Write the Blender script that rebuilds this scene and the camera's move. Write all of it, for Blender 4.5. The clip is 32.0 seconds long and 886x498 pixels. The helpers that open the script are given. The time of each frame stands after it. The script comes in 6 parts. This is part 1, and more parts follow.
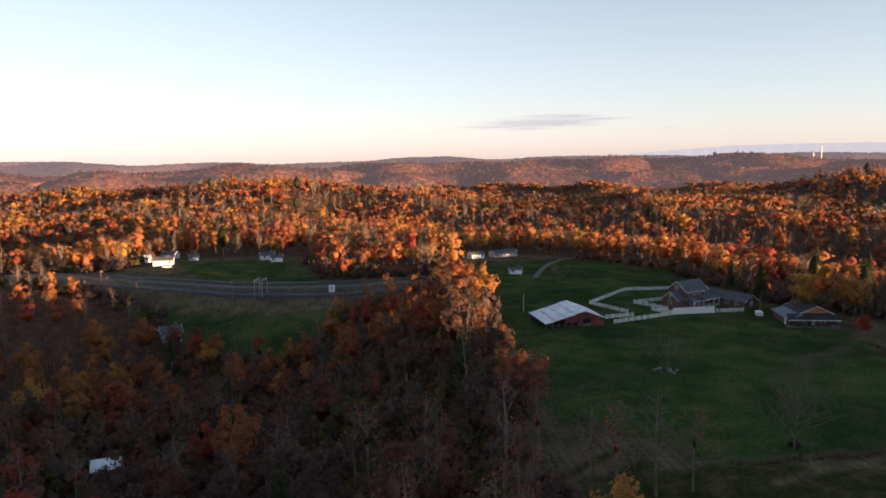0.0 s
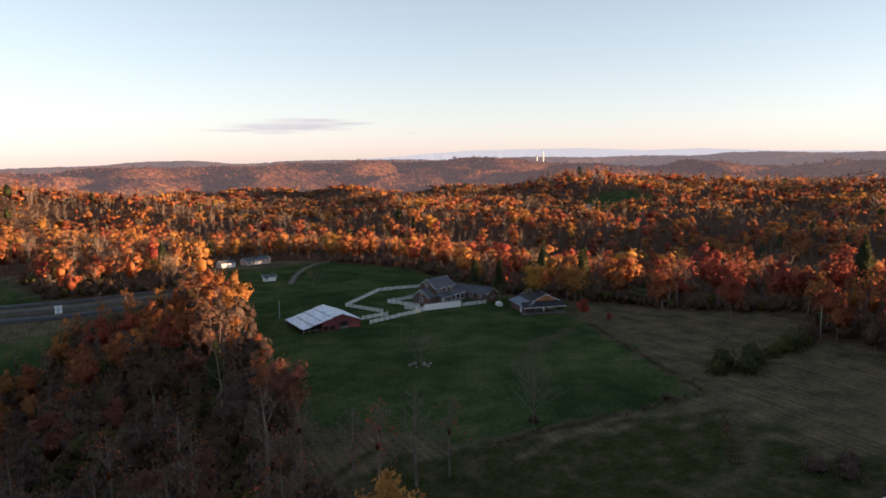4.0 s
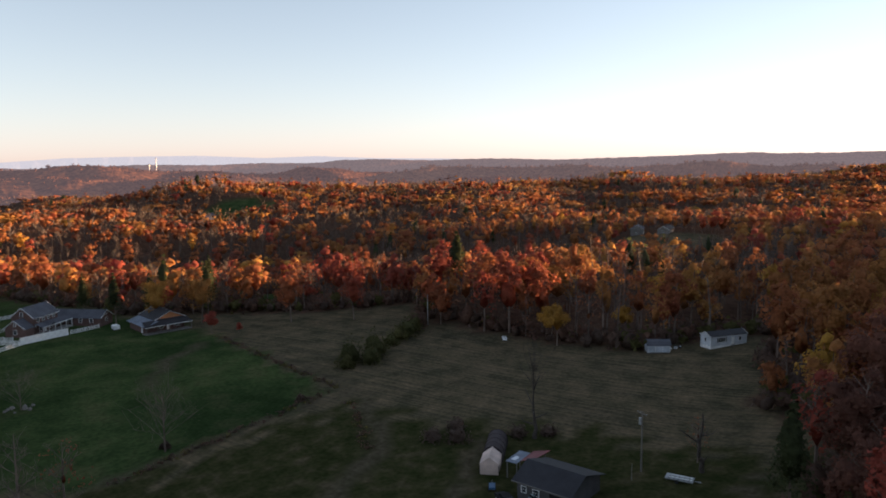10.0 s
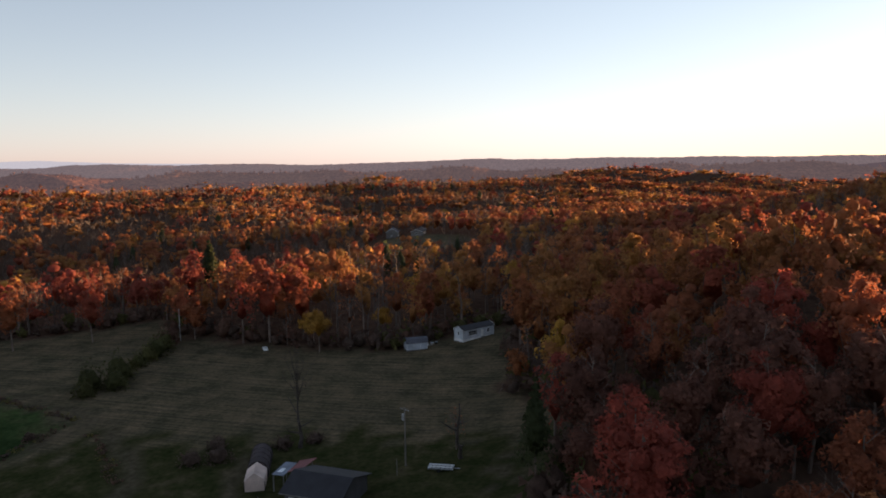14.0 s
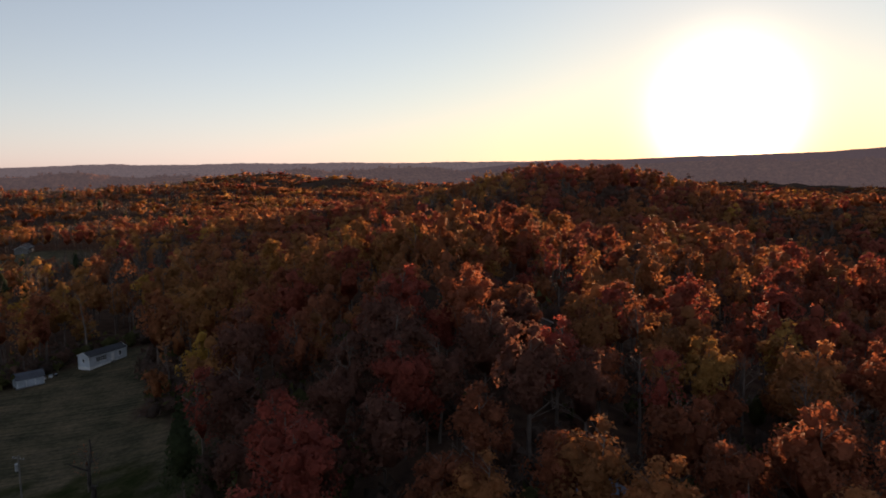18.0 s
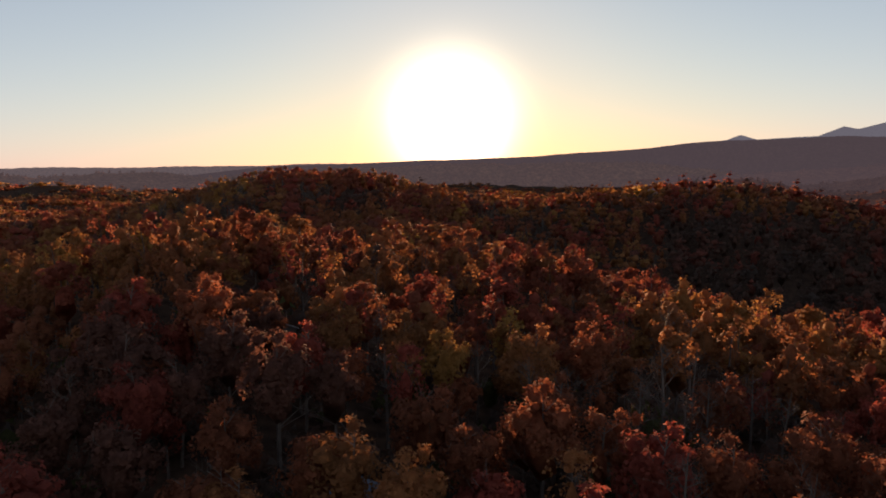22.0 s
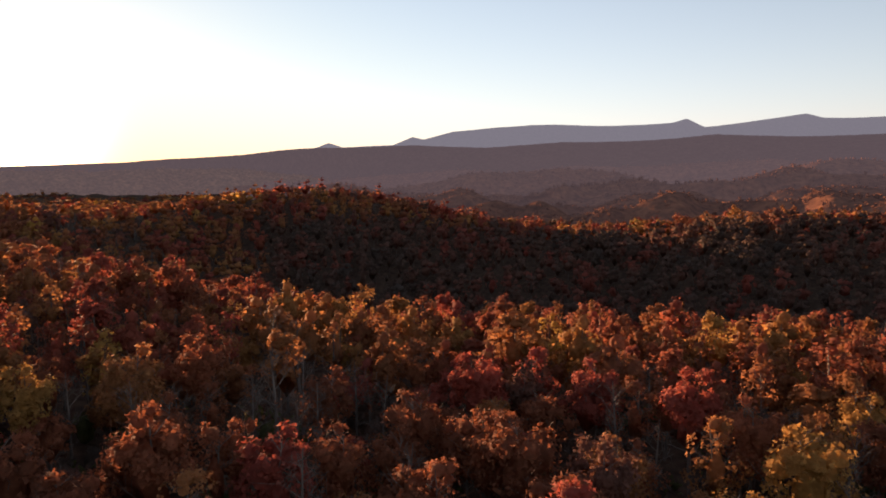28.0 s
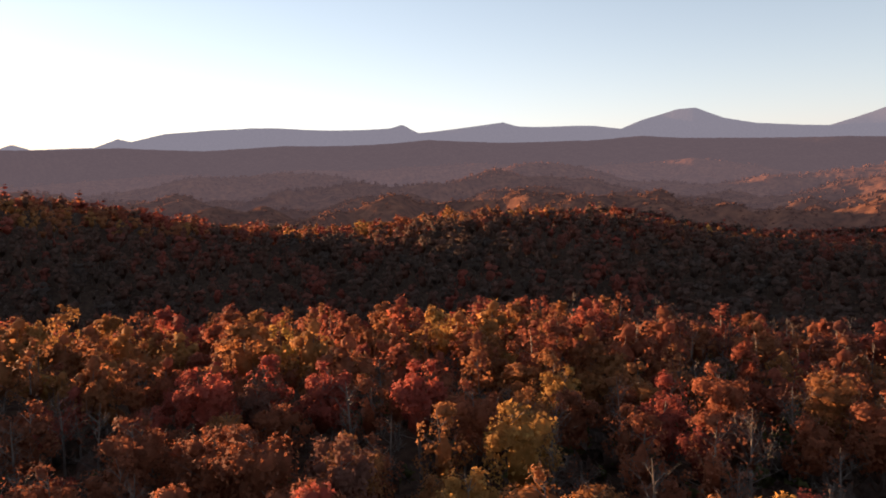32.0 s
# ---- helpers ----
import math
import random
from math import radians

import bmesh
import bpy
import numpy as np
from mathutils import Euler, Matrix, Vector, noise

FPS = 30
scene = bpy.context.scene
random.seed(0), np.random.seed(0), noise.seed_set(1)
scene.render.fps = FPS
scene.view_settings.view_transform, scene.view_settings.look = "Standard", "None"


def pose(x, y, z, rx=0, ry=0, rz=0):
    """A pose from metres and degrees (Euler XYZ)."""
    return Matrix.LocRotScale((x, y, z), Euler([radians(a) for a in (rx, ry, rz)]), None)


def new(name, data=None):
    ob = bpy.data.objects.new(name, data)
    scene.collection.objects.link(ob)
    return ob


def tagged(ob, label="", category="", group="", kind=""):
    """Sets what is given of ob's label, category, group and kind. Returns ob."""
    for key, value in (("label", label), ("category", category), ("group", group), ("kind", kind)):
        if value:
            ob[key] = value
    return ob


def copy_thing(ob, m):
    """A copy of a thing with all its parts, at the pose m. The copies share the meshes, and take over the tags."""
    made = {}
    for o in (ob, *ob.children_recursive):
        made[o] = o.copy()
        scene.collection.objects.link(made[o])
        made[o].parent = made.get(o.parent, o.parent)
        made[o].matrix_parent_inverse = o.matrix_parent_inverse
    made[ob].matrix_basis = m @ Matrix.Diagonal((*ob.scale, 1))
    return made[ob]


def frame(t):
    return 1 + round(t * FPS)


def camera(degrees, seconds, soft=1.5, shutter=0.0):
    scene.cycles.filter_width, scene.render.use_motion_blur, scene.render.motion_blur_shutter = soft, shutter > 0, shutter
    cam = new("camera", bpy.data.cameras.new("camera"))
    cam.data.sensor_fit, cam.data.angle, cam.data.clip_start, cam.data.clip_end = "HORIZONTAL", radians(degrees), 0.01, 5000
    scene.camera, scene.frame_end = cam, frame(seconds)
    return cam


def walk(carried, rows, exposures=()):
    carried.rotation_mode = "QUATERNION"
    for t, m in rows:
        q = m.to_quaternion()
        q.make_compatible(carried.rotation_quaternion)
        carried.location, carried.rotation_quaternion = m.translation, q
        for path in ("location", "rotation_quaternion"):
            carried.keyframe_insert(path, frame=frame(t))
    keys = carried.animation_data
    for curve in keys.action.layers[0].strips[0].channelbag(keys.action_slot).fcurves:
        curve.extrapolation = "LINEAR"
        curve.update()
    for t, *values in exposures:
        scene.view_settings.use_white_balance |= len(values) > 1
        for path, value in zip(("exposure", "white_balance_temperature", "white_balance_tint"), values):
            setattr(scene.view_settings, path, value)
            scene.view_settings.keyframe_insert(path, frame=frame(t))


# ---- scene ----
cam = camera(64.37, 32.0, soft=1.8)
EYE = (0.0, 0.0, 53.1)
# seconds, tilt, lean, turn in degrees: a drone that turns over one spot
PATH = [
    (0.0, 82.55, 0.80, -1.05),
    (0.5, 82.52, 0.67, -3.50),
    (1.0, 82.55, 0.73, -5.96),
    (1.5, 82.52, 0.73, -8.45),
    (2.0, 82.52, 0.79, -10.92),
    (2.5, 82.51, 0.80, -13.36),
    (3.0, 82.52, 0.76, -15.88),
    (3.5, 82.57, 0.79, -18.46),
    (5.5, 82.66, 0.82, -28.85),
    (6.0, 82.64, 0.89, -31.39),
    (6.5, 82.63, 0.89, -33.70),
    (7.0, 82.62, 0.92, -36.22),
    (7.5, 82.60, 0.94, -38.70),
    (8.0, 82.64, 1.00, -41.23),
    (8.5, 82.67, 1.00, -43.73),
    (9.0, 82.71, 0.94, -46.20),
    (9.5, 82.75, 0.95, -48.68),
    (10.0, 82.78, 0.92, -51.13),
    (10.5, 82.79, 0.88, -53.53),
    (11.0, 82.80, 0.92, -55.89),
    (11.5, 82.81, 0.95, -58.24),
    (12.0, 82.82, 0.95, -60.57),
    (12.5, 82.83, 0.99, -62.89),
    (13.0, 82.84, 0.94, -65.20),
    (13.5, 82.87, 0.93, -67.55),
    (14.0, 82.91, 0.84, -70.75),
    (14.5, 82.92, 0.83, -75.13),
    (15.0, 82.91, 0.86, -79.42),
    (15.5, 82.91, 0.85, -83.55),
    (17.5, 82.95, 0.79, -97.09),
    (18.0, 82.99, 0.74, -99.69),
    (18.5, 83.03, 0.70, -102.30),
    (19.0, 83.05, 0.75, -104.92),
    (19.5, 83.06, 0.77, -107.54),
    (20.0, 83.07, 0.73, -110.14),
    (20.5, 83.04, 0.84, -112.77),
    (21.0, 83.05, 0.84, -115.36),
    (21.5, 83.03, 0.85, -117.97),
    (22.0, 83.03, 0.85, -120.63),
    (22.5, 83.04, 0.84, -123.19),
    (23.0, 83.04, 0.79, -125.84),
    (23.5, 83.04, 0.75, -128.47),
    (24.0, 83.06, 0.83, -131.13),
    (24.5, 83.07, 0.81, -133.72),
    (25.0, 83.08, 0.87, -136.35),
    (25.5, 83.08, 0.88, -139.03),
    (27.5, 83.06, 0.93, -149.72),
    (28.0, 83.05, 0.88, -152.42),
    (28.5, 83.05, 0.92, -155.16),
    (29.0, 83.04, 0.95, -157.89),
    (29.5, 83.05, 0.96, -160.66),
    (30.0, 83.04, 0.97, -163.41),
    (30.5, 83.02, 0.97, -166.17),
    (31.0, 83.04, 1.01, -168.95),
    (31.5, 83.01, 1.05, -171.74),
    (32.0, 83.02, 0.98, -174.53),
]

EXPOSURE = [(0, 1.95, 6650, 14), (6, 2.02, 6650, 14), (13, 1.82, 6700, 15), (15.5, 1.55, 6850, 18), (18, 1.26, 6850, 18), (22, 1.02, 6850, 18), (25, 1.17, 6850, 18), (28, 1.62, 6850, 17), (32, 1.86, 6750, 16)]
walk(cam, [(t, pose(*EYE, rx, ry, rz)) for t, rx, ry, rz in PATH], EXPOSURE)

# ---------------------------------------------------------------- light
SUN_AZ, SUN_EL = 121.3, 3.3
sun_way = Vector((math.sin(radians(SUN_AZ)) * math.cos(radians(SUN_EL)),
                  math.cos(radians(SUN_AZ)) * math.cos(radians(SUN_EL)), math.sin(radians(SUN_EL))))
world = bpy.data.worlds.new("sky")
scene.world = world
world.use_nodes = True
wn, wl = world.node_tree.nodes, world.node_tree.links
sky = wn.new("ShaderNodeTexSky")
sky.sky_type, sky.sun_disc = "NISHITA", False
sky.sun_elevation, sky.sun_rotation = radians(SUN_EL), radians(SUN_AZ)
sky.altitude, sky.air_density, sky.dust_density, sky.ozone_density = 300, 1.0, 0.15, 1.3
wn["Background"].inputs["Strength"].default_value = 0.10


def world_mix(blend, fac, a, b):
    n = wn.new("ShaderNodeMix")
    n.data_type, n.blend_type = "RGBA", blend
    n.inputs[0].default_value = fac
    for v, socket in ((a, n.inputs[6]), (b, n.inputs[7])):
        if isinstance(v, tuple):
            socket.default_value = (*v, 1)
        else:
            wl.new(v, socket)
    return n.outputs[2]


def world_math(op, a, b):
    n = wn.new("ShaderNodeMath")
    n.operation, n.use_clamp = op, False
    for v, socket in ((a, n.inputs[0]), (b, n.inputs[1])):
        if isinstance(v, float):
            socket.default_value = v
        else:
            wl.new(v, socket)
    return n.outputs[0]


# clear evening air: the sky's own colours paled by thin high haze, and the bright ring of haze round the sun
grey = wn.new("ShaderNodeRGBToBW")
wl.new(sky.outputs["Color"], grey.inputs["Color"])
pale = world_mix("MULTIPLY", 1.0, grey.outputs["Val"], (0.84, 1.0, 1.32))
# thin haze evens out the brightest part of the sky
even = world_math("DIVIDE", 1.45, world_math("ADD", world_math("MULTIPLY", grey.outputs["Val"], 0.18), 1.0))
way = wn.new("ShaderNodeVectorMath")
way.operation = "DOT_PRODUCT"
wl.new(wn.new("ShaderNodeTexCoord").outputs["Generated"], way.inputs[0])
way.inputs[1].default_value = sun_way
near_sun = world_math("MAXIMUM", way.outputs["Value"], 0.0)
# less of the pale haze towards the sun, where the air is golden
haze_share = world_math("SUBTRACT", 0.60, world_math("MULTIPLY", world_math("POWER", near_sun, 9.0), 0.34))
mix_node = wn.new("ShaderNodeMix")
mix_node.data_type = "RGBA"
for a, b in ((haze_share, mix_node.inputs[0]), (sky.outputs["Color"], mix_node.inputs[6]), (pale, mix_node.inputs[7])):
    wl.new(a, b)
air = world_mix("MULTIPLY", 1.0, mix_node.outputs[2], even)
glow = world_math("ADD", world_math("MULTIPLY", world_math("POWER", near_sun, 560.0), 30.0),
                  world_math("MULTIPLY", world_math("POWER", near_sun, 40.0), 0.25))
ring = world_mix("MULTIPLY", 1.0, glow, (1.0, 0.83, 0.54))
wl.new(world_mix("ADD", 1.0, air, ring), wn["Background"].inputs["Color"])
sun = new("sun", bpy.data.lights.new("sun", "SUN"))
sun.data.energy, sun.data.angle, sun.data.color = 5.0, radians(0.6), (1.0, 0.62, 0.33)
sun.matrix_world = sun_way.to_track_quat("Z", "Y").to_matrix().to_4x4()


# ---------------------------------------------------------------- materials
class Mat:
    """A node material under construction."""

    def __init__(self, name, rough=0.8, metal=0.0, spec=0.3):
        self.m = bpy.data.materials.new(name)
        self.m.use_nodes = True
        self.t = self.m.node_tree
        self.b = self.t.nodes["Principled BSDF"]
        self.b.inputs["Roughness"].default_value = rough
        self.b.inputs["Metallic"].default_value = metal
        self.b.inputs["Specular IOR Level"].default_value = spec

    def node(self, kind, **values):
        n = self.t.nodes.new(kind)
        for key, value in values.items():
            n.inputs[key.replace("_", " ")].default_value = value
        return n

    def link(self, a, b):
        self.t.links.new(a, b)

    def coords(self, scale=(1, 1, 1), turn=0.0):
        r = self.node("ShaderNodeMapping", Rotation=(0, 0, turn))
        self.link(self.node("ShaderNodeTexCoord").outputs["Object"], r.inputs["Vector"])
        n = self.node("ShaderNodeMapping", Scale=scale)
        self.link(r.outputs["Vector"], n.inputs["Vector"])
        return n.outputs["Vector"]

    def noise(self, size, detail=4.0, stretch=(1, 1, 1), turn=0.0):
        n = self.node("ShaderNodeTexNoise", Scale=1.0 / size, Detail=detail)
        self.link(self.coords(stretch, turn), n.inputs["Vector"])
        return n.outputs["Fac"]

    def ramp(self, fac, stops):
        n = self.t.nodes.new("ShaderNodeValToRGB")
        e = n.color_ramp.elements
        while len(e) < len(stops):
            e.new(0.5)
        for k, (p, c) in enumerate(stops):
            e[k].position, e[k].color = p, (*c, 1)
        self.link(fac, n.inputs["Fac"])
        return n.outputs["Color"]

    def mix(self, fac, a, b, blend="MIX"):
        n = self.t.nodes.new("ShaderNodeMix")
        n.data_type, n.blend_type = "RGBA", blend
        for v, s in ((fac, n.inputs[0]), (a, n.inputs[6]), (b, n.inputs[7])):
            if isinstance(v, (int, float)):
                s.default_value = v
            elif isinstance(v, tuple):
                s.default_value = (*v, 1)
            else:
                self.link(v, s)
        return n.outputs[2]

    def math(self, op, a, b):
        n = self.t.nodes.new("ShaderNodeMath")
        n.operation = op
        for v, s in ((a, n.inputs[0]), (b, n.inputs[1])):
            if isinstance(v, (int, float)):
                s.default_value = v
            else:
                self.link(v, s)
        return n.outputs[0]

    def attr(self, name):
        n = self.t.nodes.new("ShaderNodeAttribute")
        n.attribute_name = name
        return n.outputs["Fac"]

    def color(self, c):
        self.link(c, self.b.inputs["Base Color"])
        return self

    def bump(self, fac, strength=0.3, depth=0.02):
        n = self.node("ShaderNodeBump", Strength=strength, Distance=depth)
        self.link(fac, n.inputs["Height"])
        self.link(n.outputs["Normal"], self.b.inputs["Normal"])
        return self


def shade(c, k):
    return tuple(min(1.0, v * k) for v in c)


def surface(name, c, rough=0.8, metal=0.0, grain=0.15, stain=2.0, vary=0.25, spec=0.3):
    """A worn plain surface: grain and stains at two scales round one colour."""
    a = Mat(name, rough, metal, spec)
    big = a.ramp(a.noise(stain), [(0.3, shade(c, 1 - vary)), (0.7, shade(c, 1 + vary * 0.6))])
    fine = a.ramp(a.noise(grain, 3), [(0.25, (0.82,) * 3), (0.75, (1.12,) * 3)])
    a.color(a.mix(1.0, big, fine, "MULTIPLY"))
    a.bump(a.noise(grain, 3), 0.25, 0.01)
    return a.m


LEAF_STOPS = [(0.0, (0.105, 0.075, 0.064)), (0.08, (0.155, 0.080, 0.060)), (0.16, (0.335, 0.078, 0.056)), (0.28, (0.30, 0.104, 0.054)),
              (0.42, (0.36, 0.152, 0.062)), (0.56, (0.40, 0.205, 0.068)), (0.70, (0.47, 0.275, 0.058)),
              (0.84, (0.19, 0.155, 0.050)), (1.0, (0.046, 0.058, 0.026))]


def leaf_material():
    a = Mat("autumn_leaves", 0.9, 0, 0.22)
    c = a.ramp(a.attr("hue"), LEAF_STOPS)
    isle = a.t.nodes.new("ShaderNodeNewGeometry").outputs["Random Per Island"]
    c = a.mix(1.0, c, a.ramp(isle, [(0, (0.86, 0.85, 0.84)), (1, (1.14, 1.13, 1.11))]), "MULTIPLY")
    obj = a.t.nodes.new("ShaderNodeObjectInfo").outputs["Random"]
    c = a.mix(1.0, c, a.ramp(obj, [(0, (0.8, 0.8, 0.8)), (1, (1.2, 1.15, 1.1))]), "MULTIPLY")
    c = a.mix(1.0, c, a.ramp(a.noise(0.9, 3), [(0.3, (0.76, 0.74, 0.72)), (0.7, (1.26, 1.25, 1.22))]), "MULTIPLY")
    a.color(c)
    a.bump(a.noise(0.55, 3), 0.5, 0.3)
    tr = a.t.nodes.new("ShaderNodeBsdfTranslucent")
    a.link(c, tr.inputs["Color"])
    ms = a.node("ShaderNodeMixShader", Fac=0.5)
    a.link(a.b.outputs[0], ms.inputs[1])
    a.link(tr.outputs[0], ms.inputs[2])
    a.link(ms.outputs[0], a.t.nodes["Material Output"].inputs["Surface"])
    return a.m


def bark_material():
    a = Mat("grey_bark", 0.9, 0, 0.2)
    c = a.ramp(a.noise(0.6, 5, (1, 1, 0.25)), [(0.3, (0.085, 0.066, 0.059)), (0.7, (0.21, 0.162, 0.136))])
    obj = a.t.nodes.new("ShaderNodeNewGeometry").outputs["Random Per Island"]
    a.color(a.mix(1.0, c, a.ramp(obj, [(0, (0.65, 0.62, 0.6)), (1, (1.3, 1.25, 1.2))]), "MULTIPLY"))
    return a.m


def ground_material():
    """Woodland floor, green pasture, mown hay field and bare track, by the sheet's own zones."""
    a = Mat("ground", 1.0, 0, 0.0)
    floor = a.ramp(a.noise(3.0, 6), [(0.3, (0.050, 0.031, 0.024)), (0.7, (0.115, 0.068, 0.046))])
    green = a.ramp(a.noise(9.0, 6), [(0.30, (0.026, 0.043, 0.016)), (0.5, (0.040, 0.063, 0.023)), (0.7, (0.068, 0.076, 0.034))])
    tuft = a.ramp(a.noise(0.9, 4), [(0.3, (0.7, 0.72, 0.7)), (0.7, (1.25, 1.2, 1.2))])
    green = a.mix(1.0, green, tuft, "MULTIPLY")
    green = a.mix(1.0, green, a.ramp(a.noise(34.0, 5), [(0.36, (0.70, 0.74, 0.75)), (0.5, (1.0, 1.0, 1.0)), (0.66, (1.35, 1.25, 1.25))]), "MULTIPLY")
    hay = a.ramp(a.noise(7.0, 6), [(0.3, (0.062, 0.058, 0.037)), (0.7, (0.142, 0.110, 0.072))])
    rows = a.ramp(a.noise(0.75, 2, (0.025, 1.0, 1.0), 1.46), [(0.34, (0.72, 0.75, 0.76)), (0.66, (1.24, 1.18, 1.10))])
    hay = a.mix(1.0, a.mix(1.0, hay, rows, "MULTIPLY"), tuft, "MULTIPLY")
    dirt = a.ramp(a.noise(1.2, 6), [(0.3, (0.05, 0.04, 0.027)), (0.7, (0.115, 0.092, 0.062))])
    # rough weedy grass, darkened as well for the shade of the near ground
    weeds = a.ramp(a.noise(4.0, 6), [(0.3, (0.026, 0.032, 0.012)), (0.55, (0.046, 0.046, 0.020)), (0.72, (0.085, 0.068, 0.040))])
    c = a.mix(a.attr("hay"), floor, hay)
    c = a.mix(a.attr("rough"), c, a.mix(1.0, weeds, tuft, "MULTIPLY"))
    c = a.mix(a.attr("pasture"), c, green)
    c = a.mix(a.attr("track"), c, dirt)
    a.color(c)
    a.bump(a.noise(0.8, 6), 0.6, 0.15)
    return a.m


def haze_glow_material(name, low, high, haze, share, grain=1.0):
    """Far wooded hills with the haze of distance mixed into the material as a glow."""
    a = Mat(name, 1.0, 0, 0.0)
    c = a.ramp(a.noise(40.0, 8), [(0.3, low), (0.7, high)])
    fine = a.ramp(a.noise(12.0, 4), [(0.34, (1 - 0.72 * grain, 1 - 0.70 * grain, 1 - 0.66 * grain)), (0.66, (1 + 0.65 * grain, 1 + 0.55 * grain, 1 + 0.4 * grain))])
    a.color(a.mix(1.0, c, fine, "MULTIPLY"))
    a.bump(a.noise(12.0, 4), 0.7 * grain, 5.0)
    # this glow stands in for kilometres of hazy evening air
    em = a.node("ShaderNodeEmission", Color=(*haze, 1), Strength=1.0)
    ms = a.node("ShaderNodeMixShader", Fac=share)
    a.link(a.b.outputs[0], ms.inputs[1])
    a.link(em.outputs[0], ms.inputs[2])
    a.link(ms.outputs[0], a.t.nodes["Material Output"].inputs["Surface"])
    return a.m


LEAF, BARK, GROUND = leaf_material(), bark_material(), ground_material()
# last colour and share: the painted haze and how much of it
RIDGE_NEAR = haze_glow_material("wooded_ridge", (0.08, 0.040, 0.030), (0.20, 0.090, 0.048), (0.066, 0.050, 0.056), 0.40)
RIDGE_FAR = haze_glow_material("far_ridge", (0.09, 0.055, 0.045), (0.17, 0.10, 0.075), (0.092, 0.075, 0.082), 0.55)
RIDGE_SOUTH = haze_glow_material("dusky_ridge", (0.06, 0.04, 0.035), (0.12, 0.075, 0.06), (0.048, 0.037, 0.043), 0.66, 0.4)
# each farther row of hills gets more painted dusk haze
ROLLING = [haze_glow_material("rolling_hills", (0.11, 0.052, 0.038), (0.23, 0.098, 0.056), (0.030 + 0.009 * k, 0.020 + 0.0075 * k, 0.022 + 0.009 * k), 0.24 + 0.06 * k, 0.55) for k in range(5)]
RIDGE_EAST = haze_glow_material("eastern_hills", (0.09, 0.05, 0.04), (0.24, 0.12, 0.07), (0.066, 0.050, 0.054), 0.46)
MOUNTAIN = haze_glow_material("mountain", (0.10, 0.085, 0.09), (0.15, 0.12, 0.12), (0.080, 0.078, 0.096), 0.78, 0.3)
HAZE_MOUNTAIN = haze_glow_material("haze_mountain", (0.2, 0.2, 0.22), (0.25, 0.24, 0.26), (0.182, 0.180, 0.200), 0.9)
WHITE = surface("white_paint", (0.80, 0.80, 0.79), 0.5)
SIDING = surface("pale_siding", (0.42, 0.46, 0.52), 0.6)
RED_BARN = surface("red_barn_boards", (0.165, 0.046, 0.048), 0.8)
BRICK = surface("red_brick", (0.13, 0.075, 0.065), 0.85, 0, 0.08, 1.5)
SHINGLE = surface("grey_shingle", (0.095, 0.097, 0.115), 0.85, 0, 0.25, 3)
DARK_ROOF = surface("dark_roof", (0.030, 0.029, 0.034), 0.7, 0, 0.25, 2)
ROOF_BLUE = surface("blue_grey_sheet_metal", (0.17, 0.20, 0.26), 0.5, 0.2)
PALE_METAL = surface("pale_sheet_metal", (0.76, 0.80, 0.86), 0.5, 0.05)
RED_METAL = surface("red_sheet_metal", (0.20, 0.045, 0.05), 0.5, 0.1)
GALVANISED = surface("galvanised_steel", (0.36, 0.37, 0.38), 0.45, 0.5)
ASPHALT = surface("asphalt", (0.060, 0.060, 0.066), 0.85)
GRAVEL = surface("gravel", (0.10, 0.088, 0.078), 0.95, 0, 0.2)
CONCRETE = surface("concrete", (0.30, 0.29, 0.28), 0.85)
POLE_WOOD = surface("weathered_pole", (0.17, 0.15, 0.13), 0.9)
CANVAS = surface("tan_canvas", (0.62, 0.48, 0.42), 0.8)
DARK_BOARDS = surface("dark_weathered_boards", (0.085, 0.080, 0.082), 0.9)
HOME_SIDING = surface("white_vinyl_siding", (0.56, 0.59, 0.63), 0.55)
DEAD_BARK = surface("dark_dead_bark", (0.065, 0.052, 0.044), 0.95, 0, 0.1, 0.8)
BROWN_TARP = surface("brown_tarp", (0.055, 0.042, 0.044), 0.85)
WEATHERED = surface("weathered_boards", (0.17, 0.155, 0.145), 0.9)
ORANGE_WOOD = surface("cedar_gable_boards", (0.52, 0.20, 0.085), 0.75)
BLUE_PAINT = surface("blue_paint", (0.05, 0.12, 0.22), 0.4, 0, 0.1, 1)
TEAL_PAINT = surface("pale_blue_car_paint", (0.30, 0.42, 0.48), 0.3, 0.2)
BLACK_RUBBER = surface("black_rubber", (0.02, 0.02, 0.02), 0.8)
# near black: painted-in shade of openings, and black shutters, car and bin
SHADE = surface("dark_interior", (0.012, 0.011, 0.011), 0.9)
RUST_STEEL = surface("rusty_rail", (0.12, 0.075, 0.05), 0.6, 0.4)
ROCK = surface("grey_rubble", (0.20, 0.18, 0.165), 0.9)


def glass_material():
    a = Mat("window_glass", 0.06, 0, 0.6)
    a.b.inputs["Base Color"].default_value = (0.02, 0.024, 0.03, 1)
    return a.m


GLASS = glass_material()


